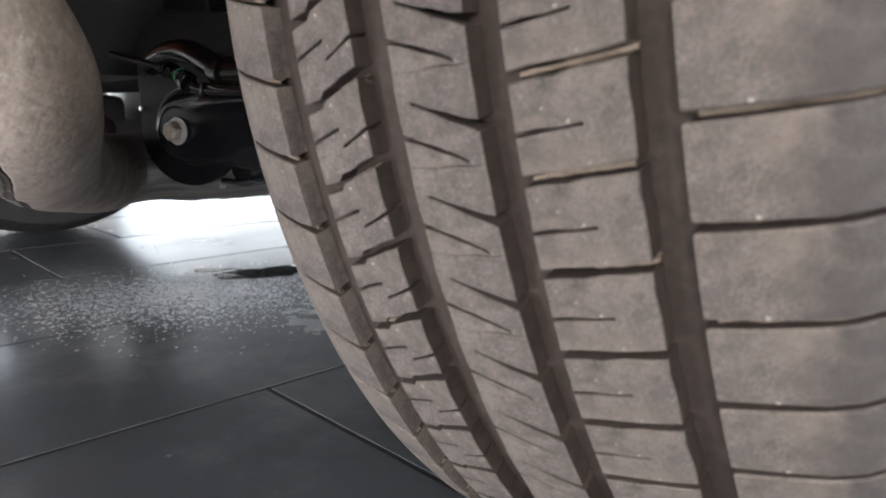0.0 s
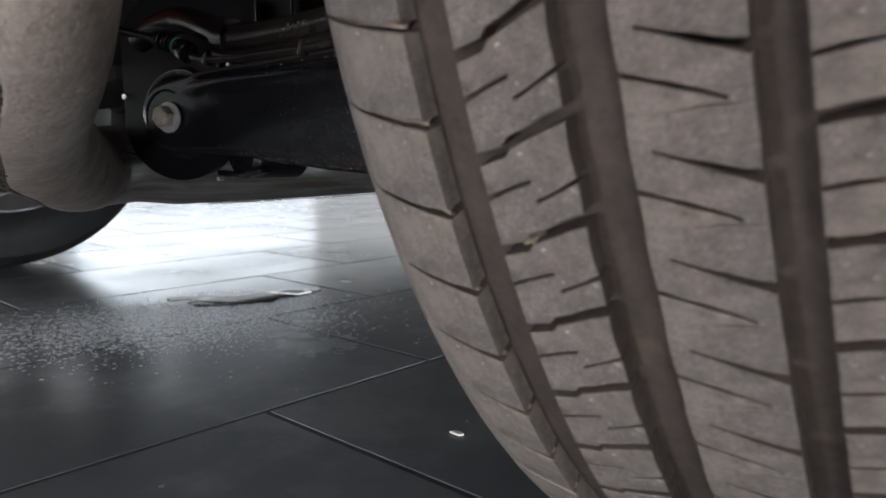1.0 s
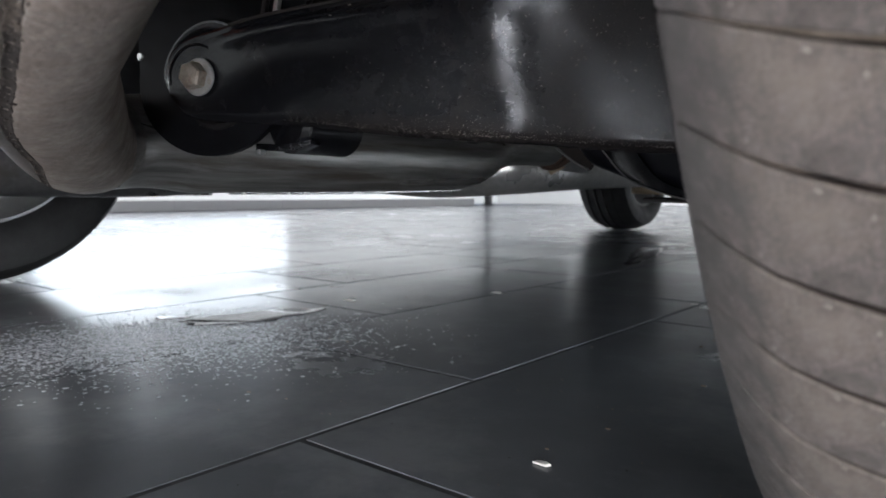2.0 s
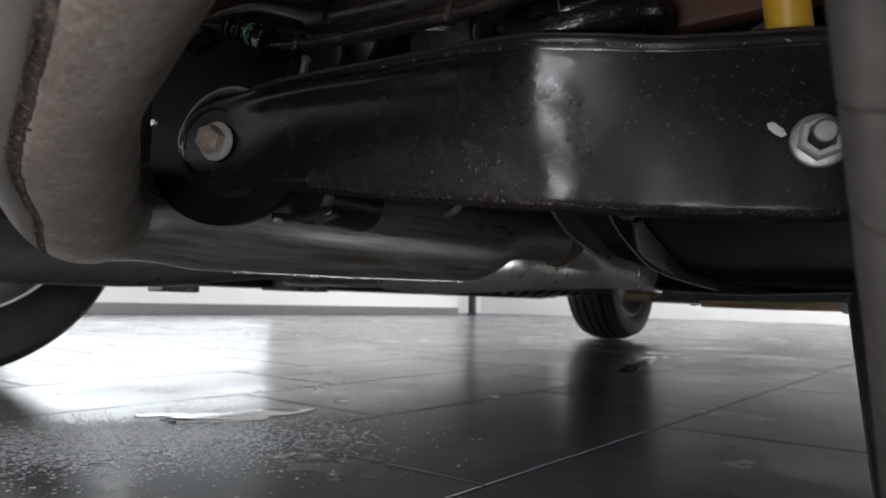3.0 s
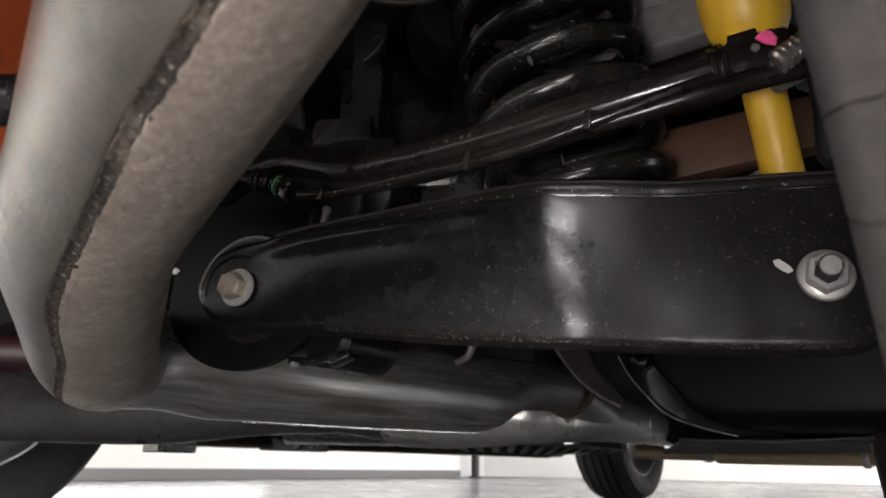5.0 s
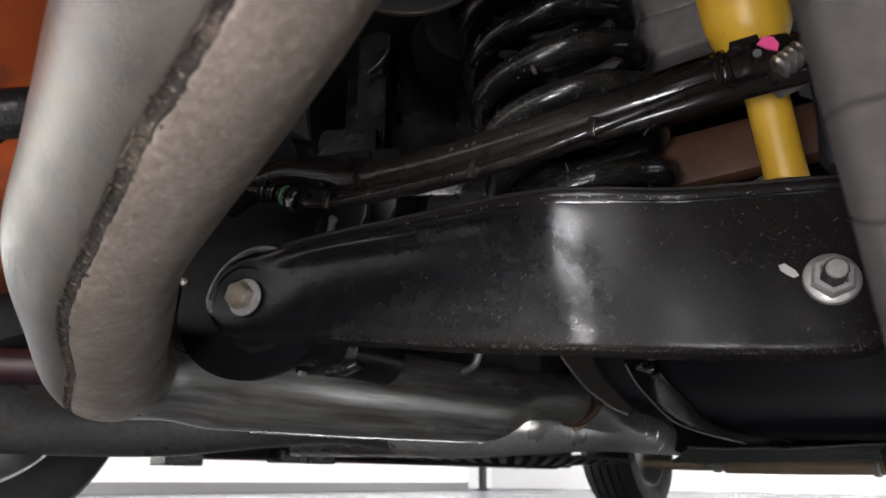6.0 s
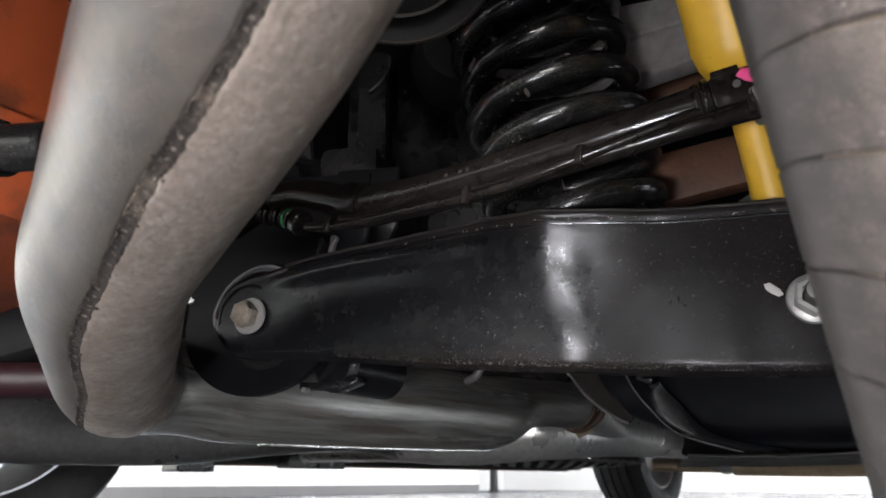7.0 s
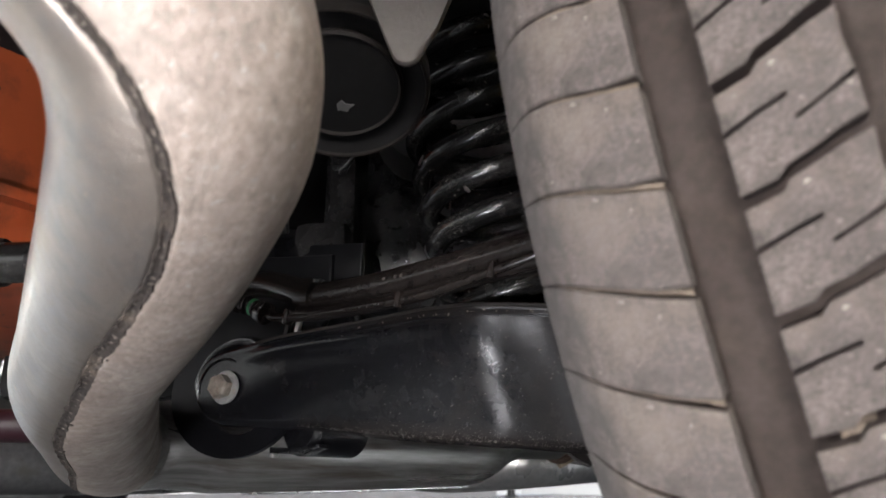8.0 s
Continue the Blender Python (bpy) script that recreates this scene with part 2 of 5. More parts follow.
PINK = material("pink_marking", (0.75, 0.08, 0.25), 0.5, vary=0.12, scale=400)
CHALK = material("white_paint_dab", (0.6, 0.58, 0.55), 0.7, vary=0.1, scale=500, bump=0.5, bump_scale=700)
GRITTY = material("pale_road_grit", (0.075, 0.067, 0.061), 0.9, vary=0.3, scale=900)
STAMP = material("grey_stamped_marks", (0.045, 0.042, 0.04), 0.6, vary=0.2, scale=300)
RED = material("dark_red_cover", (0.017, 0.004, 0.007), 0.4, vary=0.2, scale=40)
ALLOYRIM = material("alloy_wheel", (0.3, 0.3, 0.3), 0.4, 0.8, vary=0.12, scale=25, stain=(0.12, 0.11, 0.1), stain_scale=8)
UNDERBODY = material("dark_underbody", (0.017, 0.0162, 0.0166), 0.7, spec=0.08, vary=0.3, scale=14, bump=0.3, bump_scale=60, stain=(0.03, 0.026, 0.023), stain_scale=7)
WALLPAINT = material("white_wall_paint", (0.78, 0.79, 0.79), 0.75, vary=0.02, scale=3, bump=0.05, bump_scale=200)
CEILING = material("ceiling_paint", (0.72, 0.72, 0.71), 0.85, vary=0.03, scale=4, bump=0.05, bump_scale=120)
DARKWALL = material("dark_grey_shutter", (0.045, 0.045, 0.047), 0.6, vary=0.1, scale=5)
BASE = material("grey_skirting_tile", (0.17, 0.17, 0.175), 0.35, vary=0.06, scale=6, bump=0.03, bump_scale=80, each=0.02)
DARKMETAL = material("dark_door_frame", (0.05, 0.05, 0.052), 0.4, 0.3, vary=0.15, scale=20)
GROUT = material("dark_grout", (0.042, 0.043, 0.046), 0.9, spec=0.05, vary=0.25, scale=60, bump=0.3, bump_scale=300)
TILE = material("dark_grey_floor_tile", (0.07, 0.075, 0.083), 0.4, spec=0.06, vary=0.25, scale=7, stain=(0.12, 0.125, 0.134), stain_scale=4.5, stain_at=0.5,
                bump=0.03, bump_scale=60, specks=(0.02, 0.019, 0.018), speck_scale=130, speck_at=0.77, each=0.12, rough_vary=0.1, coat=0.8, coat_rough=0.2)
# polish that varies over the tiles: wiped streaks and dull patches
tn = TILE.node_tree.nodes
streak = tn.new("ShaderNodeTexNoise")
streak.inputs["Scale"].default_value, streak.inputs["Detail"].default_value, streak.inputs["Roughness"].default_value = 3.2, 8.0, 0.68
where = tn.new("ShaderNodeNewGeometry")
polish = tn.new("ShaderNodeMapRange")
for key, value in (("From Min", 0.36), ("From Max", 0.66), ("To Min", 0.16), ("To Max", 0.29)):
    polish.inputs[key].default_value = value
TILE.node_tree.links.new(where.outputs["Position"], streak.inputs["Vector"])
TILE.node_tree.links.new(where.outputs["Position"], tn["Mapping"].inputs["Vector"])
TILE.node_tree.links.new(streak.outputs["Fac"], polish.inputs["Value"])
TILE.node_tree.links.new(polish.outputs["Result"], tn["Principled BSDF"].inputs["Coat Roughness"])
WATER = bpy.data.materials.new("spilt_water")
WATER.use_nodes = True
wb = WATER.node_tree.nodes["Principled BSDF"]
wb.inputs["Base Color"].default_value = (0.05, 0.052, 0.056, 1)
wb.inputs["Roughness"].default_value, wb.inputs["IOR"].default_value = 0.04, 1.33
# pale base colour stands in for light glinting in the drops
GLINTDROPS = material("glint_pale_water_spray", (0.46, 0.48, 0.51), 0.1, vary=0.5, scale=900, rough_vary=0.04, spec=0.6)
GLASS = bpy.data.materials.new("window_glass")
GLASS.use_nodes = True
gb = GLASS.node_tree.nodes["Principled BSDF"]
gb.inputs["Roughness"].default_value, gb.inputs["IOR"].default_value, gb.inputs["Transmission Weight"].default_value = 0.0, 1.45, 1.0


# ---- builders ----
def obj(name, bm, mat, smooth=True, sharp=38):
    me = bpy.data.meshes.new(name)
    bmesh.ops.recalc_face_normals(bm, faces=bm.faces)
    if smooth:
        for f in bm.faces:
            f.smooth = True
        for e in bm.edges:
            if len(e.link_faces) == 2 and e.calc_face_angle(0) > radians(sharp):
                e.smooth = False
    bm.to_mesh(me)
    bm.free()
    me.materials.append(mat)
    return new(name, me)


def part(name, bm, mat, parent, label="", smooth=True, sharp=38):
    """One mesh under a thing or a part; the mesh is given in world places."""
    ob = obj(name, bm, mat, smooth, sharp)
    ob.parent = parent
    bpy.context.view_layer.update()
    ob.matrix_parent_inverse = parent.matrix_world.inverted()
    return tagged(ob, label=label)


def thing(name, at, label, category, group="", kind=""):
    return tagged(new(name), label, category, group, kind) if at is None else placed(tagged(new(name), label, category, group, kind), at)


def placed(ob, at):
    ob.location = at
    bpy.context.view_layer.update()
    return ob


def box(bm, lo, hi, m=None, bevel=0.0):
    g = bmesh.ops.create_cube(bm, size=1.0)
    lo, hi = Vector(lo), Vector(hi)
    s = Matrix.Translation((lo + hi) / 2) @ Matrix.Diagonal((*(hi - lo), 1))
    bmesh.ops.transform(bm, matrix=(m @ s) if m else s, verts=g["verts"])
    if bevel:
        es = list({e for v in g["verts"] for e in v.link_edges})
        bmesh.ops.bevel(bm, geom=es, offset=bevel, segments=2, affect="EDGES", profile=0.5)
    return bm


def lathe(bm, profile, m, n=48, closed=False, arc=None):
    """Turns (along, radius) round the local X axis of m."""
    rings = []
    a0, a1 = arc or (0, 2 * math.pi)
    count = n if not arc else n + 1
    for i in range(count):
        a = a0 + (a1 - a0) * i / n
        c, s = math.cos(a), math.sin(a)
        rings.append([bm.verts.new(m @ Vector((u, -r * c, -r * s))) for u, r in profile])
    k = len(profile)
    for i in range(n):
        p, q = rings[i], rings[(i + 1) % count]
        for j in range(k if closed else k - 1):
            bm.faces.new((p[j], p[(j + 1) % k], q[(j + 1) % k], q[j]))
    return bm


def along(a, b):
    """A matrix at a whose X axis points to b."""
    d = Vector(b) - Vector(a)
    return Matrix.Translation(a) @ d.to_track_quat("X", "Z").to_matrix().to_4x4()


def rod(bm, a, b, r, n=24, bevel=0.0):
    l = (Vector(b) - Vector(a)).length
    e = min(bevel or r * 0.12, l * 0.4)
    return lathe(bm, [(0, 0.0001), (0, r - e), (e, r), (l - e, r), (l, r - e), (l, 0.0001)], along(a, b), n)


def spline(points, per=8):
    """A smooth line through points."""
    p = [Vector(q) for q in points]
    p = [2 * p[0] - p[1]] + p + [2 * p[-1] - p[-2]]
    out = []
    for i in range(1, len(p) - 2):
        for k in range(per):
            t = k / per
            a, b, c, d = p[i - 1], p[i], p[i + 1], p[i + 2]
            out.append(0.5 * (2 * b + (c - a) * t + (2 * a - 5 * b + 4 * c - d) * t * t + (3 * b - a - 3 * c + d) * t ** 3))
    return out + [p[-2]]


def frames_along(line, up=(0, 0, 1)):
    """Tangent, side and up at each point of a line, carried along without twist."""
    res, ref = [], Vector(up)
    for i, q in enumerate(line):
        t = (line[min(i + 1, len(line) - 1)] - line[max(i - 1, 0)]).normalized()
        ref = (ref - t * ref.dot(t)).normalized()
        res.append((q, t, t.cross(ref).normalized(), ref.copy()))
    return res


def tube(bm, line, radius, n=20, caps=True, flat=1.0, up=(0, 0, 1)):
    """A pipe along a line; radius is a number or a function of the share of the way."""
    rings = []
    fr = frames_along(line, up)
    for i, (q, t, s, u) in enumerate(fr):
        r = radius(i / (len(fr) - 1)) if callable(radius) else radius
        rings.append([bm.verts.new(q + s * (r * math.cos(2 * math.pi * k / n)) + u * (r * flat * math.sin(2 * math.pi * k / n))) for k in range(n)])
    for a, b in zip(rings, rings[1:]):
        for k in range(n):
            bm.faces.new((a[k], a[(k + 1) % n], b[(k + 1) % n], b[k]))
    if caps:
        bm.faces.new(rings[0][::-1])
        bm.faces.new(rings[-1])
    return bm


def plate(bm, outline, thick, m, bevel=0.0):
    """A flat outline (x, z) in m's XZ plane, thickened along m's Y."""
    front = [bm.verts.new(m @ Vector((x, 0, z))) for x, z in outline]
    back = [bm.verts.new(m @ Vector((x, thick, z))) for x, z in outline]
    k = len(outline)
    fs = [bm.faces.new(front), bm.faces.new(back[::-1])]
    for i in range(k):
        fs.append(bm.faces.new((front[i], back[i], back[(i + 1) % k], front[(i + 1) % k])))
    if bevel:
        es = [e for f in fs[:2] for e in f.edges]
        bmesh.ops.bevel(bm, geom=es, offset=bevel, segments=2, affect="EDGES", profile=0.5)
    return bm


def hexagon(bm, m, r, h, n=6):
    """A nut or bolt head that stands along m's X, with a chamfered end."""
    return lathe(bm, [(0, 0.0001), (0, r), (h * 0.82, r), (h, r * 0.86), (h, 0.0001)], m, n)


def smooth_step(a, b, x):
    t = min(1, max(0, (x - a) / (b - a)))
    return t * t * (3 - 2 * t)


def table(rows, x):
    """A value between the rows (x, value)."""
    return float(np.interp(x, [r[0] for r in rows], [r[1] for r in rows]))


# ---- the room ----
X0, X1, Y0, Y1, H = -6.1, 5.0, -5.0, 9.9, 3.4
tagged(obj("floor", box(bmesh.new(), (X0 - 0.2, Y0 - 0.2, -0.2), (X1 + 0.2, Y1 + 0.2, -0.0008)), GROUT, False), "dark grey tiled showroom floor with wet patches", "floor", kind="structure")
floor = bpy.data.objects["floor"]
tagged(obj("ground", box(bmesh.new(), (-400, -400, -0.3), (400, 400, -0.21)), GREYALLOY, False), "grey paved ground outside the showroom", "ground", kind="structure")
tagged(obj("ceiling", box(bmesh.new(), (X0 - 0.2, Y0 - 0.2, H), (X1 + 0.2, Y1 + 0.2, H + 0.2)), CEILING, False), "plain white showroom ceiling", "ceiling", kind="structure")


def wall_x(name, x, y0, y1, thick, hole=None):
    """A wall across X at x, with holes (y0, y1, z0, z1) through it."""
    bm = bmesh.new()
    for a, b, c, d in hole or ():
        box(bm, (x, y0, 0), (x + thick, a, H))
        box(bm, (x, a, 0), (x + thick, b, c))
        box(bm, (x, a, d), (x + thick, b, H))
        y0 = b
    box(bm, (x, y0, 0), (x + thick, y1, H))
    return tagged(obj(name, bm, WALLPAINT, False), "smooth white painted showroom wall", "wall", kind="structure")


def wall_y(name, y, x0, x1, thick, hole=None):
    bm = bmesh.new()
    if hole is None:
        box(bm, (x0, y, 0), (x1, y + thick, H))
    else:
        a, b, c, d = hole
        box(bm, (x0, y, 0), (a, y + thick, H))
        box(bm, (b, y, 0), (x1, y + thick, H))
        if c > 0:
            box(bm, (a, y, 0), (b, y + thick, c))
        box(bm, (a, y, d), (b, y + thick, H))
    return tagged(obj(name, bm, WALLPAINT, False), "smooth white painted showroom wall", "wall", kind="structure")


SIDE = (2.1, 4.66, 0.36, 1.0)
# unseen opening, placed to light the arm's crease and leave its face dark
FRONT = (2.55, 4.85, 0.25, 2.4)
WEST = (-3.4, 1.3, 0.12, 2.6)
wall_x("wall_west", X0 - 0.2, Y0, 7.9, 0.2, (WEST, SIDE))
# unseen opening, added for the east fill light
EAST = (1.7, 7.5, 0.2, 2.5)
wall_x("wall_east", X1, Y0, Y1, 0.2, (EAST,))
wall_y("wall_north", Y1, X0 - 1.2, X1 + 0.2, 0.2)
wall_y("wall_south", Y0 - 0.2, X0 - 0.2, X1 + 0.2, 0.2, FRONT)
# unseen dark panels, added for the dark reflection in the floor
for k in range(1, 8):
    panel = obj("wall_panel", box(bmesh.new(), (-5.6 + 1.3 * k, Y1 - 0.03, 0.9), (-4.31 + 1.3 * k, Y1 - 0.002, 2.6), None, 0.004), DARKWALL, False)
    panel.parent = bpy.data.objects["wall_north"]
# the recess beyond the end of the west wall
wall_x("wall_recess", X0 - 1.2, 7.9, Y1, 0.2)
wall_y("wall_return", 7.7, X0 - 1.2, X0 - 0.2, 0.2)


def window(name, m, w, h, bars):
    """A glazed opening, w by h, in m's XZ plane."""
    root = tagged(new(name), "large showroom window in a slim dark frame", "window", kind="structure")
    root.matrix_world = m
    bpy.context.view_layer.update()
    t = 0.05
    for lo, hi in (((0, -t, 0), (w, t, t)), ((0, -t, h - t), (w, t, h)), ((0, -t, t), (t, t, h - t)), ((w - t, -t, t), (w, t, h - t))):
        part("window_frame", box(bmesh.new(), lo, hi, m, 0.004), DARKMETAL, root, smooth=False)
    step = (w - t) / bars
    for i in range(bars):
        if i:
            part("mullion", box(bmesh.new(), (i * step, -t * 0.8, t), (i * step + t, t * 0.8, h - t), m, 0.004), DARKMETAL, root, smooth=False)
        pane = part("pane", box(bmesh.new(), (i * step + t, -0.004, t), ((i + 1) * step, 0.004, h - t), m), GLASS, root, smooth=False)
        pane.visible_shadow = False
    return root


window("window_1", Matrix.Translation((X0 - 0.1, SIDE[0], SIDE[2])) @ pose(0, 0, 0, 0, 0, 90), SIDE[1] - SIDE[0], SIDE[3] - SIDE[2], 1)
window("window_2", Matrix.Translation((X0 - 0.1, WEST[0], WEST[2])) @ pose(0, 0, 0, 0, 0, 90), WEST[1] - WEST[0], WEST[3] - WEST[2], 3)

window("added_window", Matrix.Translation((X1 + 0.1, EAST[0], EAST[2])) @ pose(0, 0, 0, 0, 0, 90), EAST[1] - EAST[0], EAST[3] - EAST[2], 4)
window("window_3", Matrix.Translation((FRONT[0], Y0 - 0.1, FRONT[2])), FRONT[1] - FRONT[0], FRONT[3] - FRONT[2], 2)

skirting = tagged(new("baseboard"), "grey tile skirting along the white wall", "baseboard", kind="structure")
y = Y0
while y < 7.88:
    w = min(0.6, 7.9 - y)
    part("skirting_tile", box(bmesh.new(), (X0, y + 0.0004, 0), (X0 + 0.02, y + w - 0.0004, 0.098), None, 0.001), BASE, skirting, smooth=False)
    y += 0.6
post = thing("door_post", (X0 - 0.05, 8.35, 0), "dark metal door post beside a white column", "post")
part("post_shaft", box(bmesh.new(), (X0 - 0.1, 8.3, 0), (X0 - 0.02, 8.38, 2.4), None, 0.004), DARKMETAL, post, smooth=False)
part("post_foot", box(bmesh.new(), (X0 - 0.12, 8.27, 0), (X0, 8.41, 0.02), None, 0.003), DARKMETAL, post, smooth=False)

# ---- the car ----
WHEEL = Matrix.Translation((-0.1585, 0.4691, 0.3196)) @ pose(0, 0, 0, 0, 0, 8.47) @ pose(0, 0, 0, 0, -5.18, 0)
RT = 0.325


def crown(u):
    """The tread's radius at u across it."""
    r = RT - 0.0045 * ((u - 0.007) / 0.06) ** 2
    if abs(u) > 0.085:
        r -= 0.022 * ((abs(u) - 0.085) / 0.03) ** 2
    return r


def tyre_profile(depth=0.0075):
    """The carcass under the tread blocks, from bead to bead."""
    side = [(0.091, 0.205), (0.096, 0.215), (0.103, 0.230), (0.1080, 0.248), (0.1108, 0.264), (0.1114, 0.276), (0.1104, 0.286), (0.1090, 0.2905)]
    top = []
    for u in np.linspace(0.1075, -0.1075, 27):
        top.append((float(u), crown(float(u)) - depth))
    return side + top + [(-a, b) for a, b in side[::-1]]


def rim(m):
    barrel = lathe(bmesh.new(), [(-0.1, 0.212), (-0.098, 0.218), (-0.088, 0.21), (-0.07, 0.19), (0.0, 0.178), (0.08, 0.19), (0.092, 0.21), (0.1, 0.218), (0.102, 0.21),
                                 (0.09, 0.2), (0.07, 0.182), (0.0, 0.17), (-0.07, 0.182), (-0.1, 0.206)], m, 64, closed=True)
    disc = bmesh.new()
    lathe(disc, [(0.045, 0.0001), (0.045, 0.07), (0.055, 0.075), (0.07, 0.06), (0.075, 0.0001)], m, 40)
    for i in range(5):
        for s in (-1, 1):
            a = 2 * math.pi * i / 5 + s * 0.16
            q = m @ Matrix.Rotation(a, 4, "X")
            box(disc, (0.045, -0.014, 0.055), (0.075, 0.014, 0.185), q, 0.004)
    return barrel, disc


def plain_wheel(name, m, label, ribs):
    """A whole wheel whose tread is grooved round."""
    root = tagged(new(name), label, "wheel")
    root.matrix_world = m
    bpy.context.view_layer.update()
    prof = [(0.095, 0.205), (0.104, 0.215), (0.115, 0.235), (0.119, 0.258), (0.117, 0.278), (0.112, 0.295)]
    edge = [0.104]
    for g in ribs:
        edge += [g + 0.005, g - 0.005]
    edge += [-0.104]
    for i, u in enumerate(edge):
        prof.append((u, crown(u)))
        if i % 2 and i < len(edge) - 1:
            prof += [(u - 0.001, crown(u) - 0.008), (edge[i + 1] + 0.001, crown(u) - 0.008)]
    prof += [(-a, b) for a, b in [(0.112, 0.295), (0.117, 0.278), (0.119, 0.258), (0.115, 0.235), (0.104, 0.215), (0.095, 0.205)]]
    part("tyre", lathe(bmesh.new(), prof, m, 96), SIDEWALL, root, "black tyre with grooves round its tread", sharp=25)
    b, d = rim(m)
    part("rim", b, ALLOYRIM, root, "dull grey alloy rim barrel")
    part("wheel_disc", d, ALLOYRIM, root, "five twin spokes and hub")
    return root


plain_wheel("wheel", pose(-1.68, 0.47, 0.325, 0, 0, 180), "rear wheel with black tyre, on the car's far side", (0.06, 0.018, -0.02, -0.058))
plain_wheel("wheel", pose(-1.66, 3.24, 0.325, 0, 0, 183), "front wheel with black ribbed tyre, on the car's far side", (0.06, 0.018, -0.02, -0.058))
plain_wheel("wheel", pose(-0.13, 3.24, 0.325), "front wheel with black ribbed tyre, ahead of the dusty one", (0.06, 0.018, -0.02, -0.058))

near = tagged(new("wheel"), "rear wheel with a dusty grey-brown tyre tread", "wheel")
near.matrix_world = WHEEL
bpy.context.view_layer.update()
tyre = part("tyre", lathe(bmesh.new(), tyre_profile(), WHEEL, 160), GROOVE, near, "brown-dusted tyre casing with black sidewalls")
b, d = rim(WHEEL)
part("rim", b, ALLOYRIM, near, "dull grey alloy rim barrel")
part("wheel_disc", d, ALLOYRIM, near, "five twin spokes and hub")
part("brake_disc", lathe(bmesh.new(), [(-0.03, 0.06), (-0.03, 0.155), (-0.008, 0.155), (-0.008, 0.06)], WHEEL, 64, closed=True), GREYALLOY, near, "worn grey brake disc")


# ---- the exhaust ----
tail_line = spline([(-0.640, 0.48, 0.212), (-0.641, 0.38, 0.212), (-0.641, 0.305, 0.2105), (-0.636, 0.266, 0.2075), (-0.612, 0.2365, 0.2065), (-0.5370, 0.1940, 0.2185), (-0.4714, 0.1592, 0.2295), (-0.4130, 0.1405, 0.2410),
                    (-0.3490, 0.1203, 0.2505), (-0.309, 0.1075, 0.2595), (-0.272, 0.0935, 0.2725), (-0.256, 0.076, 0.290), (-0.257, 0.044, 0.312), (-0.272, -0.010, 0.332), (-0.290, -0.090, 0.343), (-0.295, -0.260, 0.347)], 8)
exhaust = tagged(new("tailpipe"), "silvery clamshell tailpipe with a dark welded seam and brown stains", "tailpipe")
pipe_r = 0.0332

SEAM_AT = [(0, 300), (16, 300), (24, 286), (33, 286), (47, 287), (53, 282), (58, 277), (64, 277), (70, 288), (76, 296), (120, 296)]
seam_frames = frames_along(tail_line[16:])


def seam_strip(half, lift, jitter, seed, shift=0.0, sink=0.0005, faces=range(5)):
    """A strip along the joint of the two half shells."""
    bm, rows, rnd = bmesh.new(), [], random.Random(seed)
    wl = wr = 0.0
    for i in range(12, len(seam_frames) - 1):
        for k in range(8):
            f = k / 8
            q = seam_frames[i][0].lerp(seam_frames[i + 1][0], f)
            s = seam_frames[i][2].lerp(seam_frames[i + 1][2], f)
            u = seam_frames[i][3].lerp(seam_frames[i + 1][3], f)
            width = half * (1 - 0.5 * smooth_step(48, 66, i))
            wl, wr = (0.75 * o + rnd.uniform(-jitter, jitter) for o in (wl, wr))
            mid_a = radians(table(SEAM_AT, i + f)) + shift / pipe_r
            ring = []
            for d, h in ((-width - wl - 0.0004, -0.0005), (-width - wl, lift), (-width * 0.4, lift - sink + rnd.uniform(-0.6, 0.6) * sink), (width * 0.4, lift - sink + rnd.uniform(-0.6, 0.6) * sink), (width + wr, lift), (width + wr + 0.0004, -0.0005)):
                a = mid_a + d / pipe_r
                ring.append(bm.verts.new(q + (s * math.cos(a) + u * math.sin(a)) * (pipe_r + h)))
            rows.append(ring)
    for p, r in zip(rows, rows[1:]):
        for j in faces:
            bm.faces.new((p[j], p[j + 1], r[j + 1], r[j]))
    return bm


def half_shell(side, seed):
    """One pressed half of the tailpipe, turned in at the joint."""
    bm, rows, rnd = bmesh.new(), [], random.Random(seed)
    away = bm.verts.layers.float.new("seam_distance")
    n, lip = 84, 0.0
    for i in range(12, len(seam_frames) - 1):
        for k in range(3):
            f = k / 3
            q, s, u = (seam_frames[i][c].lerp(seam_frames[i + 1][c], f) for c in (0, 2, 3))
            mid_a = radians(table(SEAM_AT, i + f))
            lip = 0.6 * lip + rnd.uniform(-0.0002, 0.0002)
            ring = []
            for j in range(n + 1):
                d = (j / n) ** 1.7 * math.pi * pipe_r
                a = mid_a + side * d / pipe_r
                r = pipe_r - 0.0007 * (1 - smooth_step(0.0015 + lip, 0.0025 + lip, d))
                if side < 0:
                    r += rnd.uniform(-0.0001, 0.0001) * math.exp(-((d - 0.0046) / 0.0016) ** 2)
                ring.append(bm.verts.new(q + (s * math.cos(a) + u * math.sin(a)) * r))
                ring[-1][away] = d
            rows.append(ring)
    for p, r in zip(rows, rows[1:]):
        for j in range(n):
            bm.faces.new((p[j], p[j + 1], r[j + 1], r[j]))
    return bm


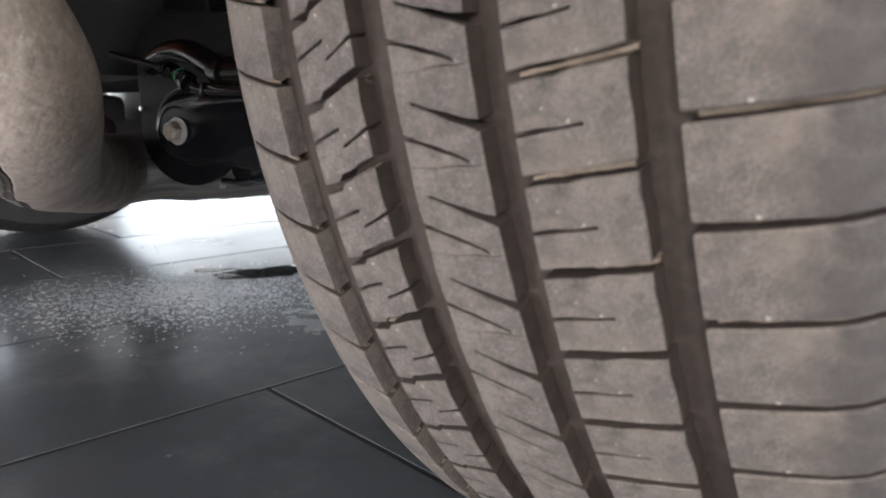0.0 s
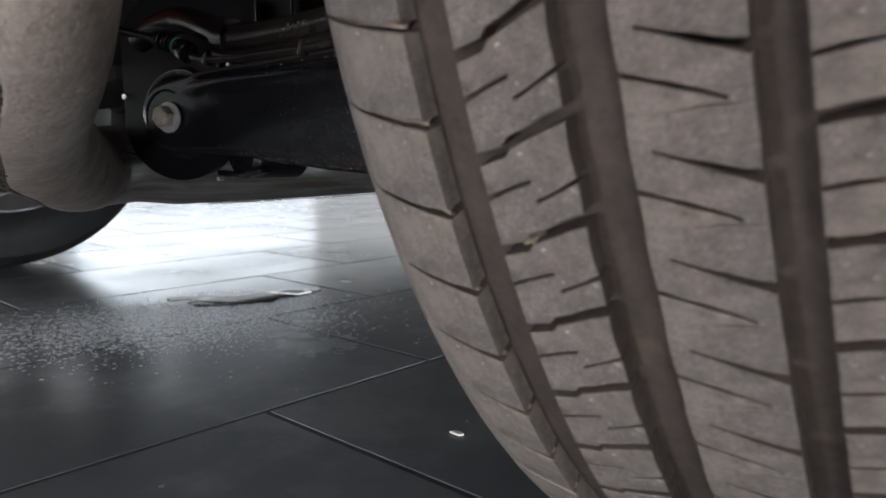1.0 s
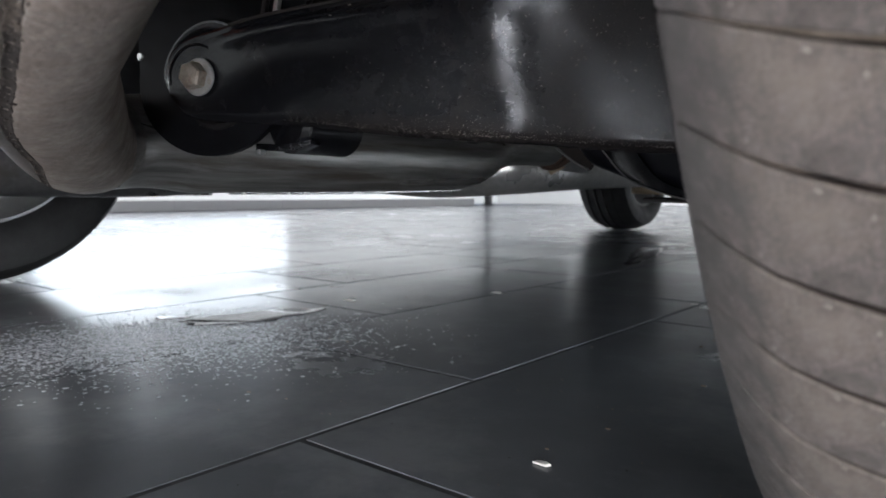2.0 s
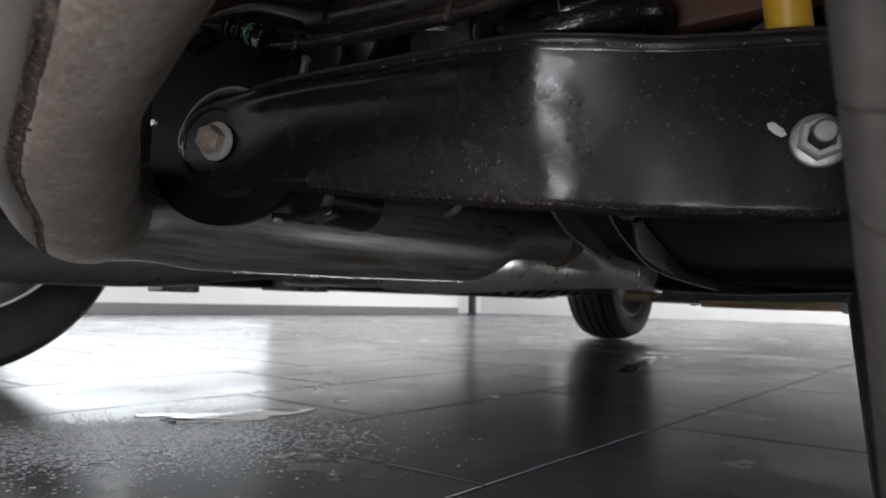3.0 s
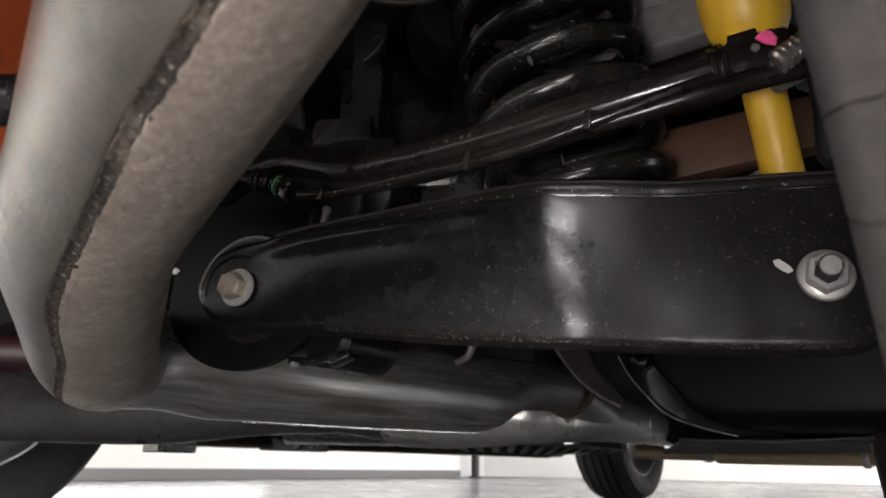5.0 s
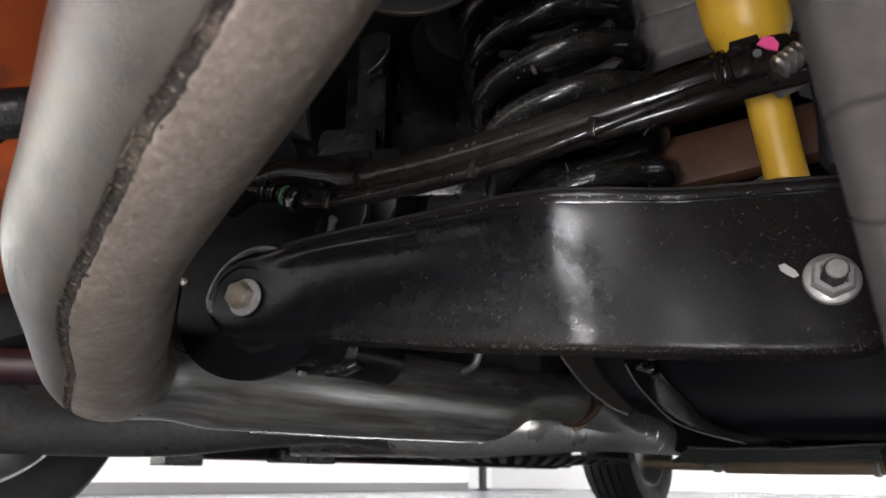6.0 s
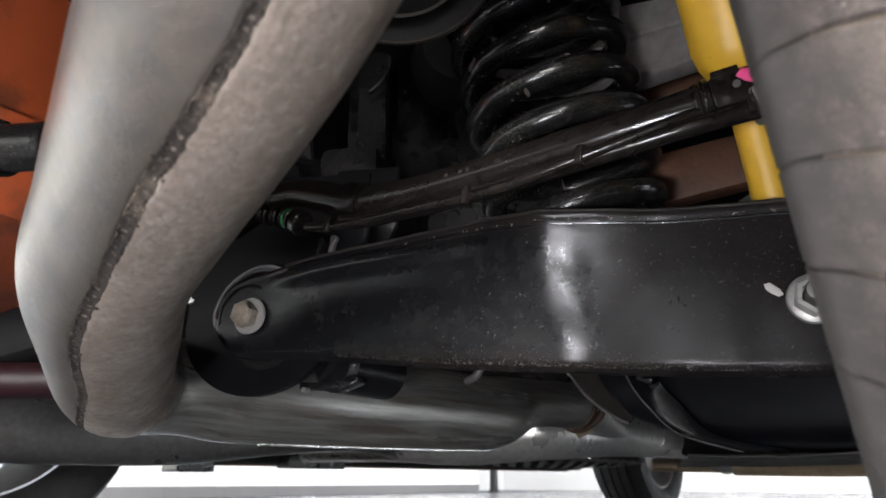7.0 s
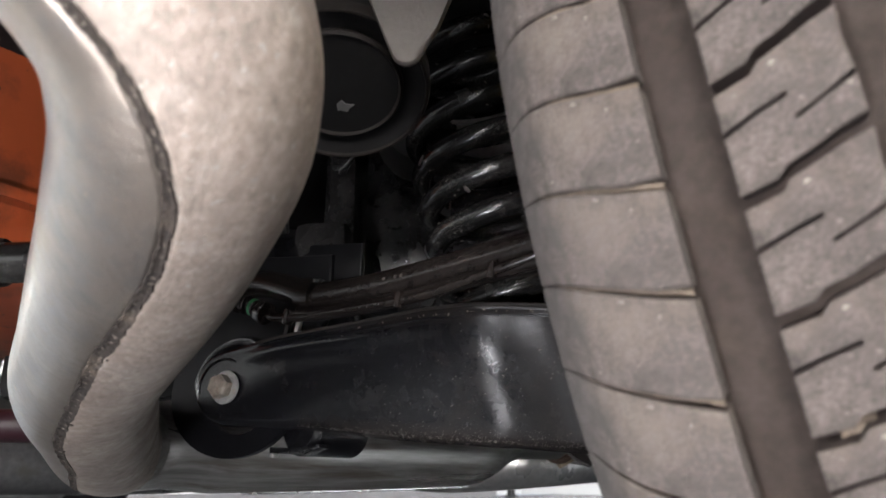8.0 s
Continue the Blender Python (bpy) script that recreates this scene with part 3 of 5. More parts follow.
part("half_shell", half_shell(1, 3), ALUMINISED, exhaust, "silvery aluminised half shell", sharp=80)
part("half_shell", half_shell(-1, 4), DUSTLIGHTSHELL, exhaust, "half shell stained by heat and dust, its warmer light painted in", sharp=80)
part("weld_seam", seam_strip(0.0021, 0.00010, 0.00036, 5, sink=0.0006), SEAM, exhaust, "dark burnt weld seam", sharp=80)
crumbs, rnd = bmesh.new(), random.Random(8)
for k in range(90):
    i = rnd.randrange(14, 54)
    q, t, s, u = seam_frames[i]
    a = radians(table(SEAM_AT, i)) + rnd.gauss(0.0, 0.0014) / pipe_r
    size = 0.0002 + 0.0005 * rnd.random() ** 2
    n = s * math.cos(a) + u * math.sin(a)
    g = bmesh.ops.create_icosphere(crumbs, subdivisions=1, radius=size)
    bmesh.ops.transform(crumbs, matrix=Matrix.Translation(q + t * rnd.uniform(-0.004, 0.004) + n * (pipe_r + size * 0.2)) @ Matrix.Diagonal((1, rnd.uniform(0.6, 1.6), rnd.uniform(0.5, 1.2), 1)), verts=g["verts"])
part("weld_spatter", crumbs, SEAM, exhaust, "crusted weld spatter")["kind"] = "stuff"


def component(name, label):
    """A thing under the car that has pieces of its own."""
    return tagged(new(name), label, name.replace("_", " "))


# pipe that runs forward from the tailpipe to the joint
mid = component("exhaust_pipe", "brushed steel exhaust pipe running forward to a welded joint")
line = spline([(-0.622, 0.2465, 0.2068), (-0.6365, 0.268, 0.2078), (-0.641, 0.305, 0.2105), (-0.641, 0.35, 0.2120), (-0.640, 0.46, 0.2125), (-0.638, 0.60, 0.2145), (-0.638, 0.655, 0.2175), (-0.638, 0.735, 0.2345), (-0.637, 0.835, 0.2385)], 8)
part("pipe", tube(bmesh.new(), line, lambda f: 0.0322 + 0.0063 * smooth_step(0.18, 0.36, f) - 0.0095 * smooth_step(0.75, 0.87, f), 40), STEEL, mid)
part("flange", tube(bmesh.new(), [q + Vector((0.004, 0, -0.0383)) for q in line[25:48]], 0.0016, 10), BRIGHT, mid, "thin bright pressed flange")
part("weld_bead", lathe(bmesh.new(), [(-0.006, 0.0275), (-0.004, 0.031), (0.002, 0.0308), (0.006, 0.030), (0.008, 0.0275)], along((-0.637, 0.835, 0.2385), (-0.636, 0.9, 0.2395)), 40), HEAT, mid, "rust-tinted weld bead")
front = component("exhaust_pipe", "light grey steel exhaust cone with weld ticks, joining the long pipe")
cone = spline([(-0.88, 0.79, 0.216), (-0.80, 0.815, 0.209), (-0.70, 0.86, 0.2125), (-0.672, 0.95, 0.2155), (-0.69, 1.10, 0.2175), (-0.735, 1.35, 0.2195), (-0.80, 1.75, 0.223)], 8)
part("pipe", tube(bmesh.new(), cone, lambda f: 0.0440 - 0.0140 * f, 40), PALESTEEL, front)
part("stub", tube(bmesh.new(), spline([(-0.637, 0.838, 0.2385), (-0.644, 0.89, 0.232), (-0.662, 0.98, 0.2185)], 6), 0.0275, 32), PALESTEEL, front)
part("weld_patch", tube(bmesh.new(), spline([(-0.668, 0.842, 0.222), (-0.640, 0.846, 0.2085), (-0.612, 0.850, 0.222), (-0.606, 0.858, 0.243)], 8), 0.0048, 12), HEAT, front, "rust-tinted weld where the pipes join")
part("weld_patch", tube(bmesh.new(), spline([(-0.642, 0.850, 0.203), (-0.632, 0.872, 0.214), (-0.628, 0.885, 0.232)], 8), lambda f: 0.005 - 0.002 * f, 12), COPPER, front, "heat-yellowed weld seam")
for k in range(4):
    q, t, s, u = frames_along(cone)[26 + k * 3]
    part("weld_tick", box(bmesh.new(), (-0.0012, -0.001, -0.012), (0.0012, 0.001, 0.012), along(q + s * 0.0335, q + s * 0.0335 + t) @ pose(0, 0, 0, 0, 0, 0), 0.0004), BRIGHT, front)
left_pipe = component("exhaust_pipe", "dark steel exhaust branch that runs to the far side")
part("pipe", tube(bmesh.new(), spline([(-1.20, 0.05, 0.215), (-1.19, 0.30, 0.21), (-1.17, 0.45, 0.208), (-1.13, 0.58, 0.209), (-1.06, 0.70, 0.224), (-0.96, 0.765, 0.228), (-0.88, 0.79, 0.216)], 8), lambda f: 0.041, 36), DARKSTEEL, left_pipe)
part("hanger_hook", tube(bmesh.new(), spline([(-0.592, 0.55, 0.264), (-0.574, 0.545, 0.262), (-0.565, 0.542, 0.250), (-0.569, 0.541, 0.238), (-0.584, 0.545, 0.234)], 6), 0.0035, 12), GREYALLOY, left_pipe, "dull grey hanger hook")
far_pipe = component("exhaust_pipe", "tarnished copper-coloured pipe under the floor with clamps")
part("pipe", tube(bmesh.new(), spline([(-1.08, 2.06, 0.190), (-0.98, 2.12, 0.186), (-0.90, 2.14, 0.184)], 6), 0.016, 24), COPPER, far_pipe)
part("pipe", tube(bmesh.new(), spline([(-0.80, 1.92, 0.176), (-0.62, 1.88, 0.173), (-0.42, 1.85, 0.172)], 6), 0.017, 24), COPPER, far_pipe)
part("clamp", tube(bmesh.new(), spline([(-0.92, 2.13, 0.186), (-0.85, 2.02, 0.182), (-0.78, 1.93, 0.177)], 6), 0.0125, 20), GREYALLOY, far_pipe, "dull steel clamp")
for a, b2 in (((-0.47, 1.856, 0.172), (-0.455, 1.854, 0.172)), ((-0.885, 2.10, 0.184), (-0.875, 2.085, 0.184))):
    part("collar", rod(bmesh.new(), a, b2, 0.0215, 24), ZINC, far_pipe, "zinc collar")
part("hanger", rod(bmesh.new(), (-0.55, 1.868, 0.18), (-0.55, 1.868, 0.27), 0.005, 12), GREYALLOY, far_pipe)

# ---- the lower control arm ----
BL = Vector((-0.553, 0.284, 0.0))
ARM = Matrix.Translation(BL) @ pose(0, 0, 0, 0, 0, math.degrees(math.atan2(0.2941, 0.9558)))
arm = component("control_arm", "black stamped steel control arm with a dented sheen and road grit")
TOP = [(-0.024, 0.248), (-0.020, 0.259), (-0.012, 0.266), (0.0, 0.2695), (0.0485, 0.2744), (0.1007, 0.2776), (0.1583, 0.2822), (0.1986, 0.2806), (0.2544, 0.2759), (0.30, 0.2748), (0.335, 0.2725), (0.35, 0.2635)]
LOW = [(-0.024, 0.240), (-0.020, 0.230), (-0.012, 0.223), (0.0, 0.2198), (0.0673, 0.2149), (0.1352, 0.2066), (0.1945, 0.2016), (0.259, 0.1959), (0.3108, 0.1929), (0.324, 0.1945), (0.338, 0.203), (0.35, 0.222)]


def arm_face(s, v):
    """How far the face lies behind the plane of the bolts."""
    mid_s, wide = 0.199 + 0.0022 * math.sin(7 * v + 0.6), 0.0075 + 0.0045 * v
    jog = (0.0015 + 0.0009 * v) * smooth_step(mid_s - wide, mid_s + wide, s) + 0.0022 * smooth_step(0.225, 0.30, s)
    belly = -0.0028 * math.sin(math.pi * v) * smooth_step(0.02, 0.10, s) * (1 - smooth_step(0.10, 0.18, s))
    ridge = -0.0028 * math.exp(-((v - 0.86) / 0.07) ** 2) * smooth_step(0.01, 0.05, s) * (1 - smooth_step(0.13, 0.18, s))
    boss = -0.0009 * math.exp(-(((s - 0.3128) / 0.02) ** 2 + ((v - 0.40) / 0.26) ** 2) ** 2)
    lean = -0.013 * (v - 0.45) * smooth_step(-0.01, 0.08, s) * (1 - 0.6 * smooth_step(0.21, 0.31, s))
    press = (0.0023 * v - 0.0087 * v * v + 0.001) * smooth_step(0.15, 0.192, s) * (1 - smooth_step(0.205, 0.25, s))
    ripple = 0.0002 * math.sin(v * 19 + s * 160) * math.exp(-((s - 0.2) / 0.018) ** 2)
    return jog + belly + ridge + boss + lean + press + ripple


bm = bmesh.new()
lay = bm.verts.layers.float.new("dust_and_sheen")
rows = []
N = 120
for i in range(N + 1):
    s = -0.024 + 0.374 * i / N
    zt, zb = table(TOP, s), table(LOW, s)
    sec = []
    for k in range(31):
        v = (k / 30) ** 1.35
        z = zb + (zt - zb) * v
        edge = 0.004 * (max(0, 1 - v * (zt - zb) / 0.0045)) ** 2
        lip = -0.0025 * smooth_step(0.955, 0.985, v) * smooth_step(0.0, 0.05, s)
        sec.append((arm_face(s, v) + edge + lip, z))
    sec = [(0.012, zb + 0.001)] + sec
    rows.append([bm.verts.new(ARM @ Vector((s, w, z))) for w, z in sec])
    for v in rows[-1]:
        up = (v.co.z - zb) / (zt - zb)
        # dust, also shaped to cut sheen past the crease and leave a glow
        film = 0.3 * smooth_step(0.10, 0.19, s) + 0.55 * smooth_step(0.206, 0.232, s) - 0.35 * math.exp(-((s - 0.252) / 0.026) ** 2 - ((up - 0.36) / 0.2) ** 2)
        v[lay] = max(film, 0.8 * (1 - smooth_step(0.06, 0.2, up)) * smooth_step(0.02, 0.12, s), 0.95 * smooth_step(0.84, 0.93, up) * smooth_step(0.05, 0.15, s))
for a, b2 in zip(rows, rows[1:]):
    for j in range(len(a) - 1):
        bm.faces.new((a[j], a[j + 1], b2[j + 1], b2[j]))
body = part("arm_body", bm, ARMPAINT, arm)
thick = body.modifiers.new("thickness", "SOLIDIFY")
thick.thickness, thick.offset = 0.003, 0


bm = bmesh.new()
rows = []
for i in range(41):
    s = -0.02 + 0.366 * i / 40
    zt, zb = table(TOP, s), table(LOW, s)
    deep = 0.03 + 0.075 * smooth_step(0.06, 0.16, s) - 0.03 * smooth_step(0.24, 0.34, s)
    shelf = zt - 0.012 - 0.022 * smooth_step(0.06, 0.14, s)
    rows.append([bm.verts.new(ARM @ Vector((s, w, z))) for w, z in ((arm_face(s, 0.7) + 0.003, shelf), (deep - 0.006, shelf), (deep, shelf + 0.006), (deep, zt - 0.004))])
for p, r in zip(rows, rows[1:]):
    for j in range(3):
        bm.faces.new((p[j], p[j + 1], r[j + 1], r[j]))
web = part("arm_shelf", bm, ECOAT, arm)
thick = web.modifiers.new("thickness", "SOLIDIFY")
thick.thickness, thick.offset = 0.003, 0


def facing(s, w, z):
    """A matrix on the arm whose X axis stands out from its face."""
    return ARM @ Matrix.Translation((s, w, z)) @ pose(0, 0, 0, 0, 0, -90)


part("bolt_washer", lathe(bmesh.new(), [(0, 0.0001), (0, 0.0110), (0.0012, 0.0114), (0.0022, 0.0108), (0.0024, 0.0001)], facing(0.0045, -0.003, 0.2435), 40), ZINC, arm, "pale zinc washer")
part("bolt_head", hexagon(bmesh.new(), facing(0.0040, -0.0054, 0.2437) @ pose(0, 0, 0, 12, 0, 0), 0.0083, 0.0075), RUSTYBOLT, arm, "rust-flecked hexagon bolt head", sharp=25)
part("nut_flange", lathe(bmesh.new(), [(0, 0.0001), (0, 0.0109), (0.0012, 0.0114), (0.003, 0.0109), (0.0040, 0.0094), (0.0041, 0.0001)], facing(0.3108, -0.0068, 0.2238), 40), ZINC, arm, "pale flange of the nut")
part("nut", lathe(bmesh.new(), [(0, 0.0092), (0.0055, 0.0092), (0.0066, 0.0082), (0.0066, 0.0060), (0.0015, 0.0056)], facing(0.3108, -0.0105, 0.2238) @ pose(0, 0, 0, 20, 0, 0), 6), ZINC, arm, "hexagon nut", sharp=25)
part("stud", rod(bmesh.new(), facing(0.3108, -0.010, 0.2238) @ Vector((0, 0, 0)), facing(0.3108, -0.0255, 0.2238) @ Vector((0, 0, 0)), 0.0047, 24, 0.0004), STAMP, arm, "dark threaded stud")
part("stud_tip", rod(bmesh.new(), facing(0.3108, -0.0252, 0.2238) @ Vector((0, 0, 0)), facing(0.3108, -0.0266, 0.2238) @ Vector((0, 0, 0)), 0.0042, 24, 0.0009), ZINC, arm, "bright end of the stud")
lip_line = [ARM @ Vector((0.03 + 0.0052 * k, arm_face(0.03 + 0.0052 * k, 0.97) - 0.0036, table(TOP, 0.03 + 0.0052 * k) - 0.0008)) for k in range(60)]
part("arm_lip", tube(bmesh.new(), lip_line, 0.0010, 8), RIMDUST, arm, "worn dusty upper lip")
crease = [ARM @ Vector((0.05 + 0.005 * k, arm_face(0.05 + 0.005 * k, 0.9) - 0.0012, table(TOP, 0.05 + 0.005 * k) - 0.0065)) for k in range(57)]
part("arm_crease", tube(bmesh.new(), crease, 0.0009, 8), ECOAT, arm)
fold = [ARM @ Vector((0.0205 * math.cos(radians(q)), -0.0012, 0.244 + 0.0195 * math.sin(radians(q)))) for q in range(60, 200, 10)]
part("pressed_rim", tube(bmesh.new(), fold, 0.0012, 8), ECOAT, arm)
low_lip = [ARM @ Vector((0.04 + 0.0055 * k, arm_face(0.04 + 0.0055 * k, 0.0) + 0.0018, table(LOW, 0.04 + 0.0055 * k) + 0.0002)) for k in range(50)]
part("lower_lip", tube(bmesh.new(), low_lip, 0.0005, 8), GRITTY, arm, "pale dusty lower edge")
dab = bmesh.new()
plate(dab, [(-0.0035, 0.0035), (-0.001, 0.004), (0.003, 0.0005), (0.0042, -0.002), (0.002, -0.003), (-0.001, -0.001), (-0.003, 0.001)], 0.0008, ARM @ Matrix.Translation((0.2955, arm_face(0.2955, 0.5) - 0.0022, 0.2312)), 0.0002)
part("paint_dab", dab, CHALK, arm, "white paint dab")

def stuck_specks(name, mat, parent, label, spots):
    """Small crumbs that stick to a surface: (place, normal, size)."""
    bm, r = bmesh.new(), random.Random(len(spots))
    for p, n, size in spots:
        g = bmesh.ops.create_icosphere(bm, subdivisions=1, radius=size)
        m = Matrix.Translation(p) @ n.to_track_quat("Z", "Y").to_matrix().to_4x4() @ Matrix.Rotation(r.uniform(0, 6.3), 4, "Z") @ Matrix.Diagonal((r.uniform(0.6, 3.6), r.uniform(0.35, 1.0), 0.35, 1))
        bmesh.ops.transform(bm, matrix=m, verts=g["verts"])
    part(name, bm, mat, parent, label)["kind"] = "stuff"


def arm_spot(s, v, size):
    zt, zb = table(TOP, s), table(LOW, s)
    return (ARM @ Vector((s, arm_face(s, v) - 0.0015, zb + (zt - zb) * v)), ARM.to_3x3() @ Vector((0, -1, 0)), size)


rnd = random.Random(31)
spots = [arm_spot(0.08 + 0.26 * rnd.random() ** 0.6, rnd.uniform(0.05, 0.97), 0.00012 + 0.00034 * rnd.random() ** 4) for k in range(700)]
spots += [arm_spot(rnd.uniform(0.06, 0.33), 0.015 + 0.10 * rnd.random() ** 2.2, 0.0001 + 0.00024 * rnd.random() ** 3) for k in range(1500)]
spots += [arm_spot(rnd.uniform(0.17, 0.345), rnd.uniform(0.45, 0.95), 0.00014 + 0.00042 * rnd.random() ** 4) for k in range(260)]
spots += [arm_spot(rnd.gauss(0.14, 0.03), rnd.uniform(0.1, 0.6), 0.00012 + 0.00034 * rnd.random() ** 4) for k in range(120)]
stuck_specks("stuck_grit", GRITTY, arm, "pale road grit stuck to the paint", spots)
spots = [arm_spot(rnd.gauss(0.21, 0.05), rnd.uniform(0.94, 0.985), 0.00018 + 0.0006 * rnd.random() ** 3) for k in range(120)]
stuck_specks("rust_flecks", RUSTYBOLT, arm, "rust flecks along the upper lip", spots)

# bracket of the subframe that holds the arm's inner end
subframe = component("subframe", "glossy black subframe with the bracket of the control arm")
lobe = []
for a in range(-190, 11, 8):
    lobe.append((-0.002 + 0.058 * math.cos(radians(a)), 0.2445 + 0.0475 * math.sin(radians(a))))
lobe += [(0.062, 0.268), (0.075, 0.292), (0.075, 0.335), (-0.03, 0.345), (-0.062, 0.315), (-0.060, 0.28)]
part("bracket", plate(bmesh.new(), lobe, 0.005, ARM @ Matrix.Translation((0, 0.013, 0)), 0.002), BRACKETPAINT, subframe)
part("bracket", plate(bmesh.new(), [(x * 0.96, z) for x, z in lobe], 0.004, ARM @ Matrix.Translation((0.002, 0.055, 0.022)), 0.0015), BRACKETPAINT, subframe)
collar = bmesh.new()
rows = []
for i in range(33):
    a = radians(52 + 165 * i / 32)
    flare = 0.002 * (1 - smooth_step(55, 125, math.degrees(a)))
    keep = 1 - 0.7 * smooth_step(165, 217, math.degrees(a))
    dish = [(0.0255, 0.0128), (0.0280, 0.0119), (0.0305 + flare * 0.5, 0.0102), (0.0335 + flare, 0.0082), (0.0352 + flare, 0.0082), (0.0375 + flare, 0.0130)]
    rows.append([collar.verts.new(ARM @ Vector(((0.0255 + (r - 0.0255) * keep) * math.cos(a), 0.0128 + (w - 0.0128) * keep, 0.2435 + (0.0255 + (r - 0.0255) * keep) * math.sin(a)))) for r, w in dish])
for p, r in zip(rows, rows[1:]):
    for j in range(5):
        collar.faces.new((p[j], p[j + 1], r[j + 1], r[j]))
part("bracket_collar", collar, GLOSS, subframe)
part("bushing", rod(bmesh.new(), ARM @ Vector((0.050, 0.020, 0.2165)), ARM @ Vector((0.060, 0.075, 0.2165)), 0.0185, 40, 0.004), ECOAT, subframe, "black rubber bushing")
part("drain_tab", plate(bmesh.new(), [(0.030, 0.2005), (0.058, 0.1985), (0.070, 0.203), (0.070, 0.2055), (0.048, 0.2035), (0.030, 0.2045)], 0.012, ARM @ Matrix.Translation((0, 0.016, 0)), 0.0008), ECOAT, subframe)
part("stud", rod(bmesh.new(), ARM @ Vector((0.0395, 0.012, 0.1985)), ARM @ Vector((0.0395, 0.006, 0.1985)), 0.0016, 12, 0.0005), BRIGHT, subframe, "small bright stud")
part("bushing", rod(bmesh.new(), ARM @ Vector((0.004, 0.0095, 0.243)), ARM @ Vector((0.004, 0.055, 0.243)), 0.03, 32, 0.003), PLASTIC, subframe, "black rubber bushing")
for sx, sz in ((-0.0545, 0.262),):
    part("stud", rod(bmesh.new(), ARM @ Vector((sx, 0.014, sz)), ARM @ Vector((sx, 0.008, sz)), 0.0028, 16, 0.0008), BRIGHT, subframe, "small bright stud")
beam = bmesh.new()
tube(beam, spline([(-0.60, 0.32, 0.345), (-0.60, 0.42, 0.36), (-0.60, 0.56, 0.36), (-0.60, 0.75, 0.34)], 8), 0.045, 20, flat=0.9)
part("side_rail", beam, GLOSS, subframe)
# added dark sheet that hides the orange well where the gap stays black
part("side_plate", box(bmesh.new(), (-0.666, 0.205, 0.292), (-0.658, 0.52, 0.52), None, 0.003), UNDERBODY, subframe)
part("cross_beam", tube(bmesh.new(), spline([(-1.25, 0.56, 0.34), (-0.93, 0.56, 0.33), (-0.60, 0.56, 0.36)], 8), 0.05, 20), GLOSS, subframe)
TOWER = Matrix.Translation((-0.531, 0.352, 0.30)) @ pose(0, 0, 0, 0, 0, 30)
part("tower", box(bmesh.new(), (-0.032, 0.0, 0.0), (0.014, 0.06, 0.083), TOWER, 0.008), FRAMEPAINT, subframe)
part("tower_web", box(bmesh.new(), (-0.008, 0.012, 0.0), (0.0165, 0.05, 0.17), TOWER, 0.005), FRAMEPAINT, subframe)
part("tower_ear", plate(bmesh.new(), [(-0.065, 0.0), (-0.034, 0.0), (-0.030, 0.03), (-0.036, 0.06), (-0.042, 0.105), (-0.07, 0.11)], 0.006, TOWER @ Matrix.Translation((0, 0.004, 0)), 0.0015), FRAMEPAINT, subframe)
part("tower_hook", tube(bmesh.new(), spline([TOWER @ Vector(v) for v in ((0.006, 0.0, 0.125), (0.014, -0.004, 0.128), (0.020, -0.005, 0.138), (0.021, -0.004, 0.150))], 5), 0.0026, 10), FRAMEPAINT, subframe)
part("rear_plate", plate(bmesh.new(), [(-0.02, -0.05), (0.085, -0.05), (0.085, 0.16), (-0.02, 0.16)], 0.006, Matrix.Translation((-0.53, 0.455, 0.36)) @ pose(0, 0, 0, 0, 0, 20), 0.002), FRAMEPAINT, subframe)
for hx, hz in ((0.045, 0.050), (0.072, 0.052), (0.03, 0.01)):
    q = Matrix.Translation((-0.53, 0.455, 0.36)) @ pose(0, 0, 0, 0, 0, 20) @ Vector((hx, -0.002, hz))
    part("weld_stud", tube(bmesh.new(), [q, q + Vector((0.002, -0.004, 0.004)), q + Vector((0.001, -0.003, 0.012))], 0.0018, 8), FRAMEPAINT, subframe)
part("gusset", plate(bmesh.new(), [(-0.05, 0), (0.05, 0.0), (0.045, 0.08), (0.01, 0.115), (-0.05, 0.12)], 0.006, Matrix.Translation((-0.56, 0.43, 0.36)) @ pose(0, 0, 0, 0, 0, 35), 0.002), FRAMEPAINT, subframe)
clip = component("brake_line_clip", "small bright steel clip beside the bracket")
for k, (cs, mt) in enumerate(((0.0435, PLASTIC), (0.0520, BRIGHT))):
    q = ARM @ Matrix.Translation((cs, 0.0095, 0.2825)) @ pose(0, 0, 0, 0, 12, 0)
    part("clip_leaf", box(bmesh.new(), (-0.0016, -0.002, -0.011), (0.0016, 0.002, 0.009), q, 0.0008), mt, clip)
    part("clip_head", rod(bmesh.new(), q @ Vector((0, -0.002, 0.0085)), q @ Vector((0, 0.002, 0.0085)), 0.0024, 16, 0.0005), mt, clip)

